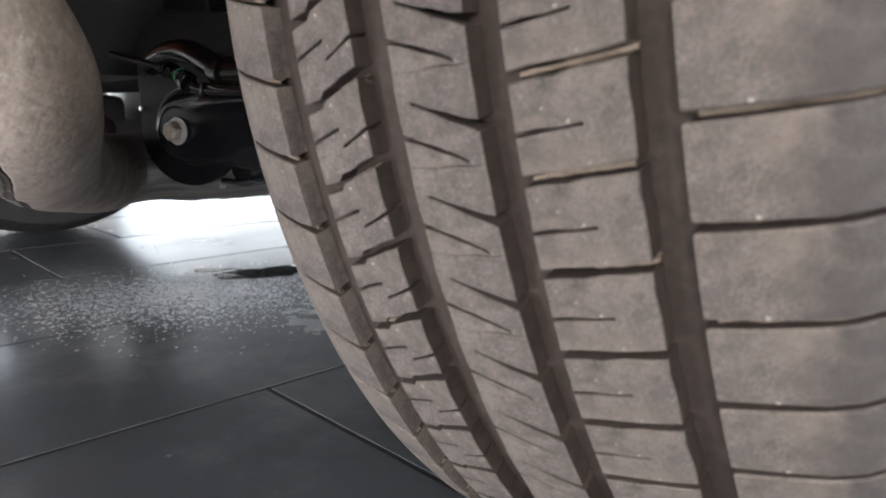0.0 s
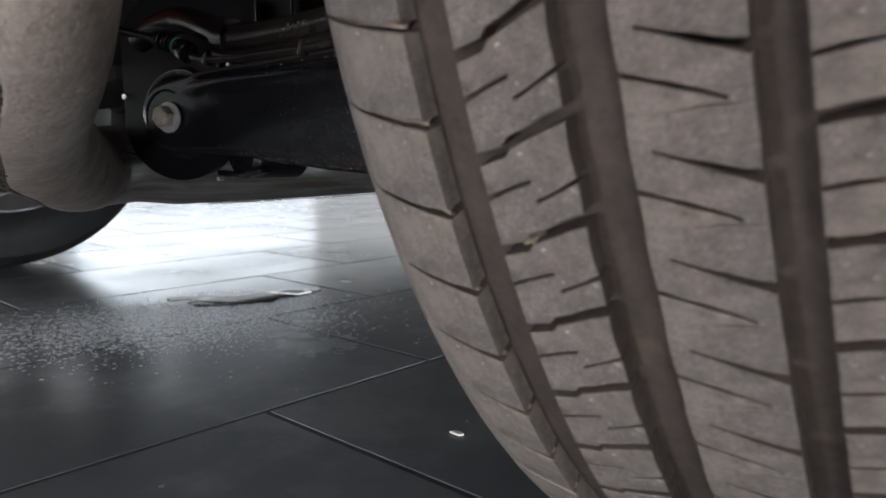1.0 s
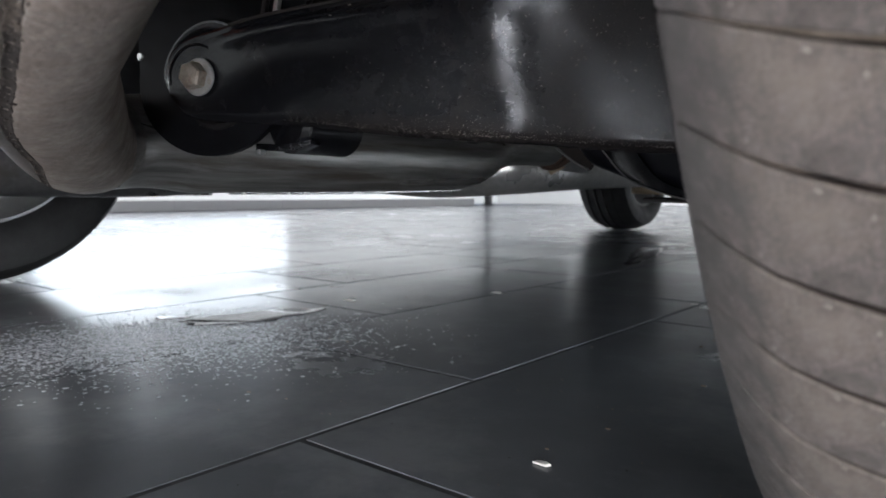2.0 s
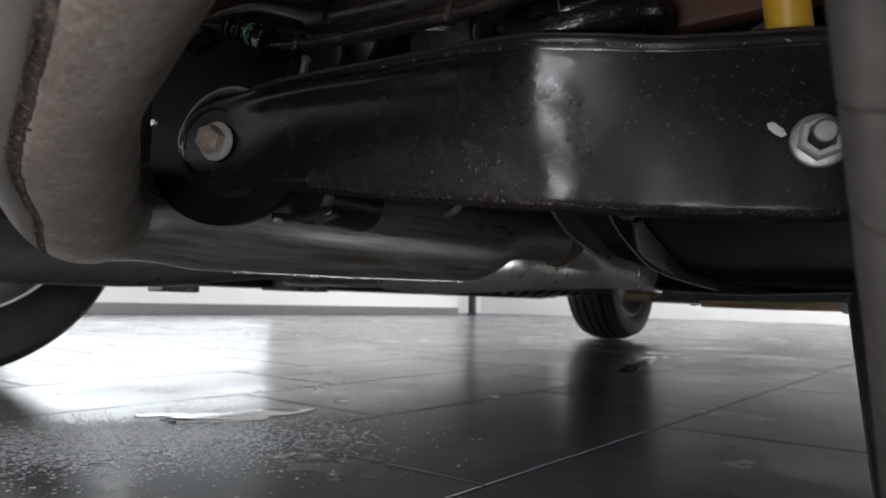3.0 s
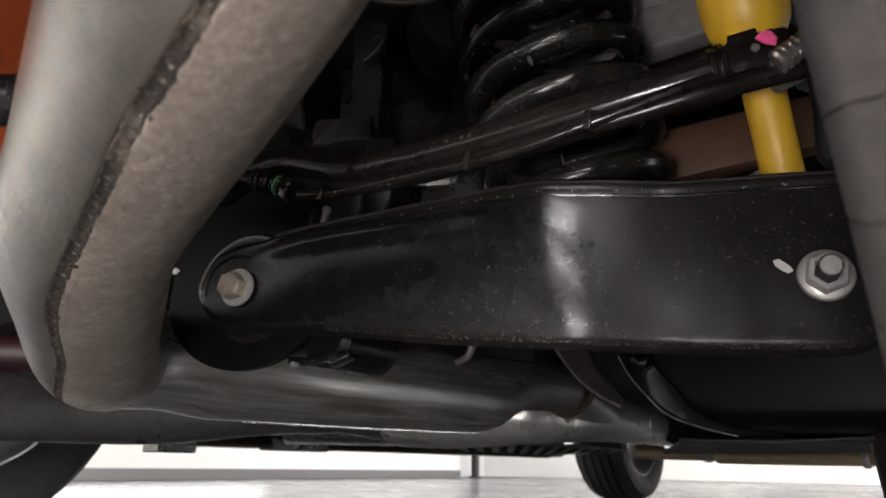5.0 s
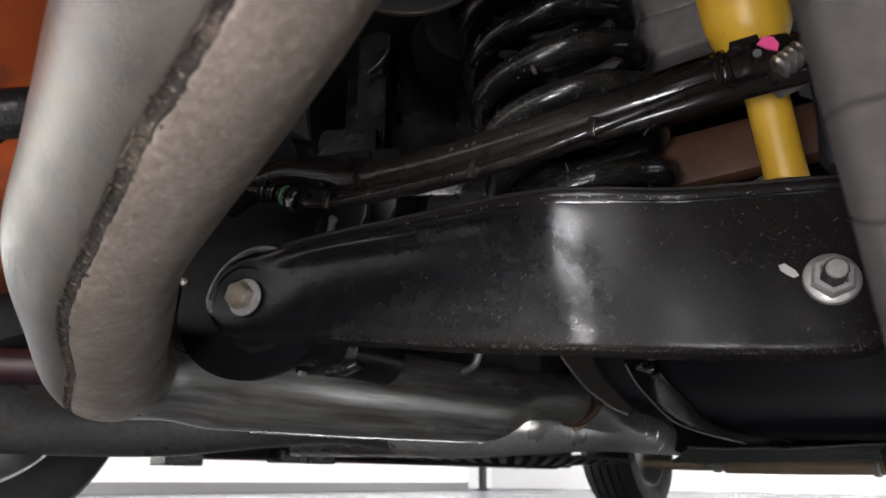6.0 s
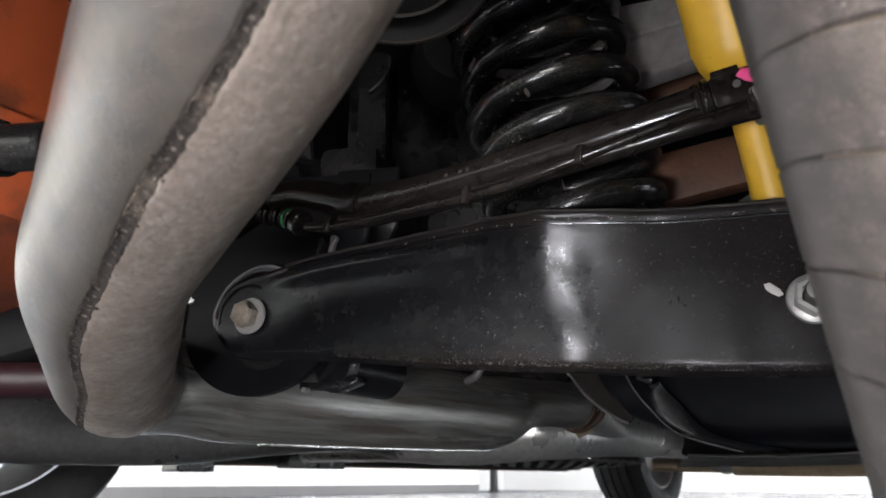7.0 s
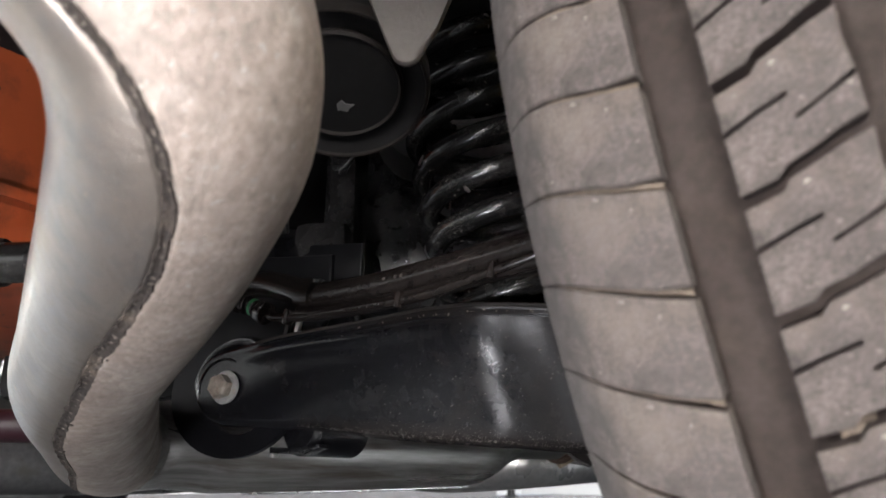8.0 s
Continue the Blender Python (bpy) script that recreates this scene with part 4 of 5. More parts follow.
# ---- the toe link with its cable ----
link_ob = component("toe_link", "black steel link tube with a sleeve and a clipped cable")
tube_line = spline([(-0.545, 0.262, 0.296), (-0.518, 0.264, 0.303), (-0.4915, 0.267, 0.3035), (-0.4672, 0.269, 0.2965), (-0.448, 0.271, 0.289), (-0.430, 0.273, 0.286), (-0.3888, 0.281, 0.2865),
                    (-0.3335, 0.294, 0.2925), (-0.2863, 0.305, 0.2985), (-0.2564, 0.3145, 0.3025), (-0.225, 0.325, 0.306), (-0.17, 0.345, 0.31)], 6)
part("link_tube", tube(bmesh.new(), tube_line, 0.0088, 24), LINKPAINT, link_ob)
part("sleeve", tube(bmesh.new(), [Vector((-0.4495, 0.2708, 0.2895)), Vector((-0.4475, 0.271, 0.2888)), Vector((-0.4425, 0.2715, 0.2872)), Vector((-0.4385, 0.2719, 0.2866))], 0.0112, 28), LINKPAINT, link_ob)
strip = [q + Vector((0.0, -0.006, -0.0115)) for q in tube_line[24:]]
part("lower_rib", tube(bmesh.new(), strip, 0.0042, 14), LINKPAINT, link_ob)
mark = bmesh.new()
for k, w in enumerate((0.0022, 0.0030, 0.0026, 0.0028, 0.0, 0.0030, 0.0, 0.0026, 0.0022, 0.0)):
    if w:
        q = Vector((-0.404 + 0.0038 * k, 0.2785 + 0.00062 * k - 0.0087, 0.2873 + 0.0001 * k))
        box(mark, (-w / 3.4, -0.0001, -0.0008), (w / 3.4, 0.0006, 0.0008), Matrix.Translation(q) @ pose(0, 0, 0, -14, 0, 9))
part("stamped_marks", mark, LINKMARK, link_ob, "worn stamped marks", smooth=False)
cable_line = spline([(-0.545, 0.232, 0.302), (-0.512, 0.250, 0.2935), (-0.490, 0.258, 0.287), (-0.478, 0.260, 0.2815), (-0.466, 0.261, 0.2765), (-0.440, 0.264, 0.2735), (-0.40, 0.270, 0.2735), (-0.36, 0.277, 0.2745),
                     (-0.32, 0.287, 0.2825), (-0.287, 0.297, 0.2905), (-0.272, 0.303, 0.2945)], 6)
part("cable", tube(bmesh.new(), cable_line, 0.0028, 12), LINKPAINT, link_ob, "thin black cable")
for q in (8, 9, 10, 11, 12, 13, 14, 15):
    c = cable_line[q]
    part("cable_boot_ring", rod(bmesh.new(), c, c + (cable_line[q + 1] - c) * 0.55, (0.0062 if q % 2 else 0.0054) - 0.0006 * (q == 13), 18), LINKPAINT if q != 13 else GREEN, link_ob, "green marking ring" if q == 13 else "")
c, d2 = cable_line[17], cable_line[20]
part("cable_plug", rod(bmesh.new(), c, d2, 0.0072, 18), LINKPAINT, link_ob)
for q in (27, 40, 48):
    c = cable_line[q]
    part("cable_clip", box(bmesh.new(), (-0.0018, -0.0036, -0.0042), (0.0018, 0.003, 0.005), Matrix.Translation(c) @ pose(0, 0, 0, 0, 10, 9), 0.001), LINKPAINT, link_ob)
CL = Matrix.Translation((-0.2600, 0.3135, 0.3020)) @ pose(0, 0, 0, 0, -8, 18)
part("clamp_body", box(bmesh.new(), (-0.010, -0.0115, -0.0085), (0.013, 0.007, 0.0065), CL, 0.0022), LINKPAINT, link_ob)
for cx, cr in ((-0.0165, 0.0102), (-0.0125, 0.0112), (-0.0075, 0.0106), (0.0115, 0.0104)):
    part("clamp_ring", rod(bmesh.new(), CL @ Vector((cx, 0, 0)), CL @ Vector((cx + 0.003, 0, 0)), cr, 24, 0.0006), LINKPAINT, link_ob)
part("clamp_lug", box(bmesh.new(), (0.002, -0.012, -0.0145), (0.0048, -0.004, -0.008), CL, 0.0006), LINKPAINT, link_ob)
part("clamp_lug", box(bmesh.new(), (-0.008, -0.0122, 0.0045), (0.003, -0.002, 0.0082), CL, 0.0006), LINKPAINT, link_ob)
part("clamp_lug", box(bmesh.new(), (0.003, -0.004, 0.006), (0.011, 0.005, 0.011), CL, 0.0012), LINKPAINT, link_ob)
part("clamp_rivet", rod(bmesh.new(), CL @ Vector((0.0005, -0.0122, -0.001)), CL @ Vector((0.0005, -0.0136, -0.001)), 0.0016, 12), GREYALLOY, link_ob)
pin = bmesh.new()
plate(pin, [(-0.0045, 0.002), (-0.001, 0.005), (0.003, 0.0035), (0.0045, -0.001), (0.003, -0.0045), (-0.001, -0.002)], 0.0012, Matrix.Translation((-0.25, 0.2955, 0.2998)) @ pose(0, 0, 0, 0, -8, 18) @ Matrix.Diagonal((0.8, 1, 0.8, 1)), 0.0002)
part("pink_mark", pin, PINK, link_ob, "pink paint mark")
adj = bmesh.new()
base_a = Vector((-0.2490, 0.3005, 0.2910))
prof = []
for k in range(8):
    prof += [(0.0030 * k, 0.0036), (0.0030 * k + 0.0009, 0.0050), (0.0030 * k + 0.0015, 0.0050), (0.0030 * k + 0.0024, 0.0036)]
lathe(adj, [(0, 0.0001)] + prof + [(0.0240, 0.0001)], along(base_a, Vector((-0.2373, 0.3061, 0.2999))), 24)
part("threaded_adjuster", adj, THREAD, link_ob, "bright threaded adjuster", sharp=20)
part("link_end", tube(bmesh.new(), [Vector(v) for v in ((-0.2540, 0.3192, 0.2942), (-0.2522, 0.3202, 0.295), (-0.2381, 0.3285, 0.3027), (-0.22, 0.339, 0.3125))], 0.0052, 18), GREYALLOY, link_ob, "dull alloy link end")

# ---- spring and damper ----
spring = component("coil_spring", "gloss black coil spring with chipped dusty paint")
LO, HI = Vector((-0.3825, 0.4035, 0.2905)), Vector((-0.4035, 0.369, 0.50))
axis = (HI - LO).normalized()
ex = Vector((1, 0, 0)) - axis * axis.x
ex.normalize()
ey = axis.cross(ex)
coil = []
turns = 8.0
for i in range(int(turns * 36) + 1):
    f = i / 36
    a = radians(222) + 2 * math.pi * f
    h = 0.004 + 0.0262 * f
    r = 0.0475 + 0.003 * smooth_step(0.5, 1.2, f)
    coil.append(LO + axis * h + (ex * math.cos(a) + ey * math.sin(a)) * r)
wire = tube(bmesh.new(), coil, 0.0079, 18, up=axis)
part("coil", wire, SPRINGPAINT, spring)
rnd = random.Random(17)
spots = []
for k in range(240):
    i = rnd.randrange(4, len(coil) - 4)
    t = (coil[i + 1] - coil[i - 1]).normalized()
    out = (coil[i] - (LO + axis * (coil[i] - LO).dot(axis))).normalized()
    a = rnd.uniform(0, 6.283)
    n = out * math.cos(a) + t.cross(out) * math.sin(a)
    spots.append((coil[i] + n * 0.0080, n, 0.0004 + 0.0017 * rnd.random() ** 4))
stuck_specks("chipped_paint", DUSTYGREY, spring, "grey chips in the paint", spots)
part("spring_seat", lathe(bmesh.new(), [(0, 0.0001), (0, 0.046), (0.006, 0.05), (0.012, 0.036), (0.03, 0.032), (0.032, 0.0001)], along(LO - axis * 0.012, HI), 40), PLASTIC, spring)
damper = component("shock_absorber", "yellow shock absorber tube standing in the control arm")
S0, S1 = Vector((-0.2700, 0.4062, 0.262)), Vector((-0.2704, 0.3655, 0.3568))
sd = (S1 - S0).normalized()
part("lower_tube", rod(bmesh.new(), S0, S0 + sd * 0.094, 0.0101, 40, 0.001), YELLOW, damper)
part("upper_tube", lathe(bmesh.new(), [(0.0, 0.0001), (0.0, 0.0130), (0.003, 0.0155), (0.010, 0.0190), (0.019, 0.0208), (0.17, 0.0208), (0.172, 0.0001)], along(S0 + sd * 0.088, S0 + sd * 0.3), 48), YELLOW, damper)
part("bump_rubber", rod(bmesh.new(), S0 + sd * 0.090, S0 + sd * 0.094, 0.0120, 32, 0.001), PLASTIC, damper)
hose = component("brake_hose", "pleated black rubber boot beside the shock absorber")
bm = bmesh.new()
rows = []
for k in range(15):
    f = k / 14
    mid_b = Vector((-0.2450 + 0.002 * f, 0.412, 0.348 - 0.058 * f))
    r_b = 0.0105 + 0.0022 * smooth_step(0.45, 0.95, f) - 0.002 * smooth_step(0.93, 1.0, f)
    rows.append([bm.verts.new(mid_b + r_b * (1 + (0.03 + 0.05 * f) * math.cos(11 * q * math.pi / 36 + 0.5)) * Vector((math.cos(q * math.pi / 36), math.sin(q * math.pi / 36), 0))) for q in range(72)])
for p, r in zip(rows, rows[1:]):
    for q in range(72):
        bm.faces.new((p[q], p[(q + 1) % 72], r[(q + 1) % 72], r[q]))
bm.faces.new(rows[0])
bm.faces.new(rows[-1][::-1])
part("boot", bm, SATIN, hose)
part("boot_collar", rod(bmesh.new(), (-0.245, 0.412, 0.347), (-0.245, 0.412, 0.353), 0.0118, 32, 0.001), PLASTIC, hose)

# ---- beams, tank and underbody behind the suspension ----
beam_ob = component("trailing_beam", "rust-brown primed steel beam behind the coil spring")
part("beam", box(bmesh.new(), (0.05, 0.0, -0.019), (0.30, 0.02, 0.019), Matrix.Translation((-0.470, 0.4335, 0.331)) @ pose(0, 0, 0, 0, -9.5, 24), 0.003), RUST, beam_ob)
part("beam_bush", rod(bmesh.new(), (-0.294, 0.430, 0.2965), (-0.283, 0.421, 0.2965), 0.0042, 16, 0.001), ZINC, beam_ob, "pale bush at the beam end")
upper = component("upper_arm", "dull grey alloy upper arm crossing behind the spring")
UP = Matrix.Translation((-0.532, 0.468, 0.515)) @ pose(0, 0, 0, 0, 14, 0)
bar_edge = [(-0.012, -0.020), (0.0, -0.030), (0.05, -0.034), (0.12, -0.043), (0.18, -0.046), (0.23, -0.034), (0.33, -0.006), (0.33, 0.06), (0.20, 0.012), (0.12, 0.018), (0.0, 0.03), (-0.014, 0.024)]
part("arm_bar", plate(bmesh.new(), bar_edge, 0.022, UP, 0.004), CASTGREY, upper)
part("arm_rib", plate(bmesh.new(), [(0.02, -0.002), (0.16, -0.016), (0.25, -0.004), (0.25, 0.001), (0.16, -0.011), (0.02, 0.003)], 0.006, UP @ Matrix.Translation((0, -0.004, 0)), 0.001), CASTGREY, upper)
part("arm_bush", rod(bmesh.new(), (-0.556, 0.478, 0.537), (-0.548, 0.452, 0.537), 0.012, 28, 0.002), GREYALLOY, upper)
part("green_tag", rod(bmesh.new(), (-0.554, 0.470, 0.5375), (-0.551, 0.463, 0.5375), 0.0135, 20), GREEN, upper, "green tag")

tank = component("fuel_tank", "satin black fuel tank and its steel strap, beyond the arm")
TANK_LOW = [(-0.500, 0.285), (-0.493, 0.247), (-0.481, 0.222), (-0.459, 0.198), (-0.418, 0.183), (-0.370, 0.174), (-0.285, 0.171), (-0.215, 0.171)]
bm = bmesh.new()
rows = []
for i in range(29):
    f = i / 28
    x = -0.500 + 0.28 * f ** 1.25
    zb = table(TANK_LOW, x)
    y0 = 0.604
    sec = [(y0 + 0.02, 0.57), (y0, 0.36), (y0, zb + 0.03), (y0 + 0.002, zb + 0.014), (y0 + 0.006, zb + 0.005), (y0 + 0.016, zb + 0.001), (y0 + 0.09, zb - 0.001), (y0 + 0.42, zb - 0.002), (y0 + 0.46, zb + 0.04), (y0 + 0.46, 0.57)]
    rows.append([bm.verts.new((x, yy, z)) for yy, z in sec])
for a, b2 in zip(rows, rows[1:]):
    for j in range(len(a) - 1):
        bm.faces.new((a[j], a[j + 1], b2[j + 1], b2[j]))
bm.faces.new(rows[0])
bm.faces.new(rows[-1][::-1])
part("tank_shell", bm, TANKSKIN, tank, sharp=60)


def tank_front(z):
    """How far forward the tank's face stands at height z."""
    return 0.599 if z > 0.235 else 0.599 + 0.010 * ((0.235 - z) / 0.06) ** 2


# strap: left and right edge from the top down and round under the tank
STRAP = [(-0.466, -0.432, 0.300), (-0.462, -0.430, 0.262), (-0.457, -0.427, 0.243), (-0.448, -0.421, 0.222), (-0.437, -0.408, 0.206), (-0.420, -0.393, 0.187), (-0.398, -0.372, 0.177), (-0.368, -0.335, 0.1685)]
ls = spline([(q[0], tank_front(q[2]), q[2]) for q in STRAP], 5)
rs = spline([(q[1], tank_front(q[2]), q[2] + 0.001) for q in STRAP], 5)
bm = bmesh.new()
rows = []
for l, r in zip(ls, rs):
    mid_q = l.lerp(r, 0.5)
    rows.append([bm.verts.new(v) for v in (l, l + Vector((0.001, -0.0025, 0)), l.lerp(r, 0.12) + Vector((0, -0.0012, 0)), mid_q + Vector((0, -0.0012, 0)), l.lerp(r, 0.88) + Vector((0, -0.0012, 0)), r + Vector((-0.001, -0.0025, 0)), r)])
for a, b2 in zip(rows, rows[1:]):
    for j in range(6):
        bm.faces.new((a[j], a[j + 1], b2[j + 1], b2[j]))
strap_ob = part("strap", bm, GLOSS, tank, "black steel strap", sharp=50)
md = strap_ob.modifiers.new("thickness", "SOLIDIFY")
md.thickness = 0.0015
part("worn_edge", tube(bmesh.new(), [q + Vector((0.001, -0.0028, 0)) for q in ls[12:]], 0.0007, 8), GREYALLOY, strap_ob, "bare worn strap edge")
for q in (rs[8], ls[8].lerp(rs[8], 0.35)):
    part("rivet", rod(bmesh.new(), q + Vector((-0.002, -0.001, 0.003)), q + Vector((-0.002, -0.0045, 0.003)), 0.0014, 12), BRIGHT, strap_ob, "small bright rivet")
part("strap_tab", box(bmesh.new(), (-0.0075, -0.004, -0.0055), (0.0075, 0.001, 0.0055), Matrix.Translation((-0.4345, 0.5975, 0.2305)) @ pose(0, 0, 0, 0, 24, 0), 0.0024), GLOSS, strap_ob)
guard, rnd = bmesh.new(), random.Random(77)
rows = []
for i in range(19):
    yy = 0.66 + 0.42 * i / 18
    rows.append([guard.verts.new((x, yy, 0.1685 + 0.0012 * math.sin(40 * x + 9 * i) + rnd.uniform(-0.0006, 0.0006))) for x in np.linspace(-0.43 - 0.18 * i / 18, -0.222, 12)])
for a, b2 in zip(rows, rows[1:]):
    for j in range(11):
        guard.faces.new((a[j], a[j + 1], b2[j + 1], b2[j]))
guard_ob = part("tank_guard", guard, STAMP, tank, "dust-caked guard under the tank", sharp=60)
md = guard_ob.modifiers.new("thickness", "SOLIDIFY")
md.thickness = 0.002
# rounded sheet beside the tank, with a pale rolled edge
EDGE = [(-0.540, 0.300), (-0.532, 0.270), (-0.528, 0.255), (-0.517, 0.238), (-0.501, 0.219), (-0.480, 0.203), (-0.464, 0.195)]
edge_line = spline([(x, 0.62, z) for x, z in EDGE], 5)
part("side_sheet", plate(bmesh.new(), [(q.x, q.z) for q in edge_line] + [(-0.455, 0.205), (-0.470, 0.300)], 0.003, Matrix.Translation((0, 0.62, 0)), 0.0), RIMDUST, tank, "brown-dusted dark sheet")
part("rolled_edge", tube(bmesh.new(), edge_line, 0.0013, 10), GREYALLOY, tank, "pale rolled edge")

shield = component("heat_shield", "perforated dull metal heat shield under the floor")
bm = bmesh.new()
rows = []
for i in range(60):
    yy = 1.2 + 1.1 * i / 59
    rows.append([bm.verts.new((x - 0.12 * (yy - 1.2), yy, 0.192 + 0.003 * math.sin(i * 1.57) + 0.012 * ((x + 1.33) / 0.25) ** 2)) for x in (-1.58, -1.455, -1.33, -1.205, -1.08)])
for a, b2 in zip(rows, rows[1:]):
    for j in range(4):
        bm.faces.new((a[j], a[j + 1], b2[j + 1], b2[j]))
sh = part("shield_sheet", bm, GREYALLOY, shield)
md = sh.modifiers.new("thickness", "SOLIDIFY")
md.thickness = 0.002
holes = bmesh.new()
for i in range(22):
    for j in range(9):
        x, yy = -1.54 + 0.05 * j + 0.025 * (i % 2), 1.24 + 0.046 * i
        rod(holes, (x - 0.12 * (yy - 1.2), yy, 0.1865 + 0.012 * ((x + 1.33) / 0.25) ** 2), (x - 0.12 * (yy - 1.2), yy, 0.1895 + 0.012 * ((x + 1.33) / 0.25) ** 2), 0.012, 8)
part("perforated_pattern", holes, UNDERBODY, shield, "dark round perforations")["kind"] = "stuff"
oval = component("muffler", "oval grey steel muffler under the floor")
part("muffler_body", tube(bmesh.new(), spline([(-1.44, 1.06, 0.203), (-1.40, 1.09, 0.202), (-1.14, 1.26, 0.202), (-1.08, 1.30, 0.203)], 8), lambda f: 0.055 * min(1, 0.35 + 2.6 * math.sqrt(max(0, min(f, 1 - f)))), 28, flat=0.3), STEEL, oval)

shell = component("car_body", "orange painted car body with a dark underside")


def slab(name, lo, hi, mat, label="", bevel=0.02):
    return part(name, box(bmesh.new(), lo, hi, None, bevel), mat, shell, label, smooth=False)


slab("floor_pan", (-1.60, 0.95, 0.26), (-0.24, 2.75, 0.32), UNDERBODY, "dark coated floor pan")
slab("rear_floor", (-1.62, -0.30, 0.56), (-0.22, 0.97, 0.60), UNDERBODY, "dark coated rear floor")
slab("front_floor", (-1.50, 2.70, 0.27), (-0.34, 3.90, 0.33), UNDERBODY, "dark engine tray")
slab("floor_rail", (-0.72, 1.35, 0.187), (-0.16, 2.72, 0.262), UNDERBODY, "dark floor rail")
slab("sill_seam", (-1.79, 0.95, 0.183), (-1.775, 2.78, 0.192), RUST, "red-brown sill seam", 0.002)
for x, mt in ((-1.77, UNDERBODY), (-0.12, UNDERBODY)):
    slab("sill", (x - 0.03, 0.92, 0.188), (x + 0.06, 2.80, 0.33), mt, "dark coated sill", 0.015)
# unseen slab, added so the link doesn't reflect the orange bumper
slab("bumper_liner", (-1.70, -0.46, 0.45), (-0.13, -0.40, 0.80), UNDERBODY, "black bumper liner")
def car_shell(inset):
    """Columns of points over the body from the right sill to the left one, along the car."""
    spec = [(-0.55, 0.76, 0.80, 0.86), (-0.50, 0.83, 0.92, 1.02), (-0.35, 0.875, 0.98, 1.30), (-0.05, 0.895, 1.0, 1.46), (0.6, 0.905, 1.0, 1.52), (1.4, 0.905, 1.0, 1.54), (2.1, 0.905, 0.99, 1.47),
            (2.75, 0.905, 0.97, 1.12), (3.3, 0.895, 0.92, 1.01), (3.8, 0.86, 0.80, 0.88), (4.05, 0.76, 0.66, 0.72)]
    grid = []
    for i in range(93):
        yy = -0.55 + 0.05 * i
        half, belt, roof = (table([(r[0], r[k]) for r in spec], yy) - inset for k in (1, 2, 3))
        zb = table([(-0.55, 0.46), (0.1, 0.42), (0.85, 0.30), (2.85, 0.30), (3.65, 0.36), (4.05, 0.40)], yy)
        for yc in (0.47, 3.24):
            if abs(yy - yc) < 0.37:
                zb = max(zb, 0.325 + math.sqrt(0.37 ** 2 - (yy - yc) ** 2))
        side = [(half * 0.985, zb), (half, zb + (belt - zb) * 0.35), (half, zb + (belt - zb) * 0.7), (half * 0.975, belt), (half * 0.90, belt + (roof - belt) * 0.45), (half * 0.79, belt + (roof - belt) * 0.88), (half * 0.45, roof), (0.0, roof + 0.012)]
        line = [Vector((-0.915 + x, yy, z)) for x, z in side] + [Vector((-0.915 - x, yy, z)) for x, z in side[-2::-1]]
        grid.append(line)
    return grid


def shell_part(name, grid, keep, mat, label):
    bm = bmesh.new()
    verts = {}
    for i in range(len(grid) - 1):
        for j in range(len(grid[0]) - 1):
            if keep(i, j):
                f4 = [(i, j), (i, j + 1), (i + 1, j + 1), (i + 1, j)]
                for q in f4:
                    if q not in verts:
                        verts[q] = bm.verts.new(grid[q[0]][q[1]])
                bm.faces.new([verts[q] for q in f4])
    ob = part(name, bm, mat, shell, label, sharp=50)
    md = ob.modifiers.new("thickness", "SOLIDIFY")
    md.thickness = 0.006
    return ob


outer = car_shell(0.0)


def is_glass(i, j):
    yy = -0.55 + 0.05 * i
    return (j in (3, 4, 9, 10) and 0.0 < yy < 2.3 and not 0.95 < yy < 1.02) or (4 <= j <= 9 and 2.15 < yy < 2.7) or (4 <= j <= 9 and -0.5 < yy < -0.1)


shell_part("body_panels", outer, lambda i, j: not is_glass(i, j), ORANGE, "orange painted body")
shell_part("window_glass", outer, is_glass, TANKSKIN, "dark window glass")
# unseen inner skin, added to keep orange bounce off the suspension
shell_part("inner_liner", car_shell(0.02), lambda i, j: j < 3 or j > 10, UNDERBODY, "dark inner liner")
slab("luggage_floor", (-1.70, -0.30, 0.62), (-0.15, 0.95, 0.66), UNDERBODY)
# seams and jacking blocks that hang below the floor
for x, yy, w in ((-1.72, 0.96, 0.07), (-1.70, 1.26, 0.05), (-1.71, 1.37, 0.05)):
    slab("jacking_block", (x - w / 2, yy - 0.045, 0.166 + 0.011 * (yy > 1)), (x + w / 2, yy + 0.05, 0.21), PLASTIC, "black jacking block", 0.004)
well = component("spare_wheel_well", "orange painted spare wheel well with grime along its edge")
part("well_tub", lathe(bmesh.new(), [(0.26, 0.335), (0.06, 0.318), (0.03, 0.31), (0.008, 0.295), (0.0, 0.26), (0.0, 0.0001)], along((-1.11, 0.15, 0.352), (-1.11, 0.15, 1.0)), 64), ORANGE, well)
part("well_flange", lathe(bmesh.new(), [(0.0, 0.319), (0.0, 0.337), (0.01, 0.339), (0.012, 0.319)], along((-1.11, 0.15, 0.42), (-1.11, 0.15, 1.0)), 64, closed=True), ORANGE, well)
plug = component("wiring_plug", "black wiring plug with a green tape mark")
part("plug_body", rod(bmesh.new(), (-0.60, 0.098, 0.299), (-0.512, 0.143, 0.294), 0.0112, 24, 0.002), PLASTIC, plug)
part("plug_collar", rod(bmesh.new(), (-0.545, 0.126, 0.296), (-0.535, 0.131, 0.2955), 0.0135, 24, 0.001), PLASTIC, plug)
part("plug_latch", box(bmesh.new(), (-0.015, -0.006, 0.010), (0.012, 0.006, 0.017), Matrix.Translation((-0.555, 0.121, 0.296)) @ pose(0, 0, 0, 0, 0, 27), 0.002), PLASTIC, plug)
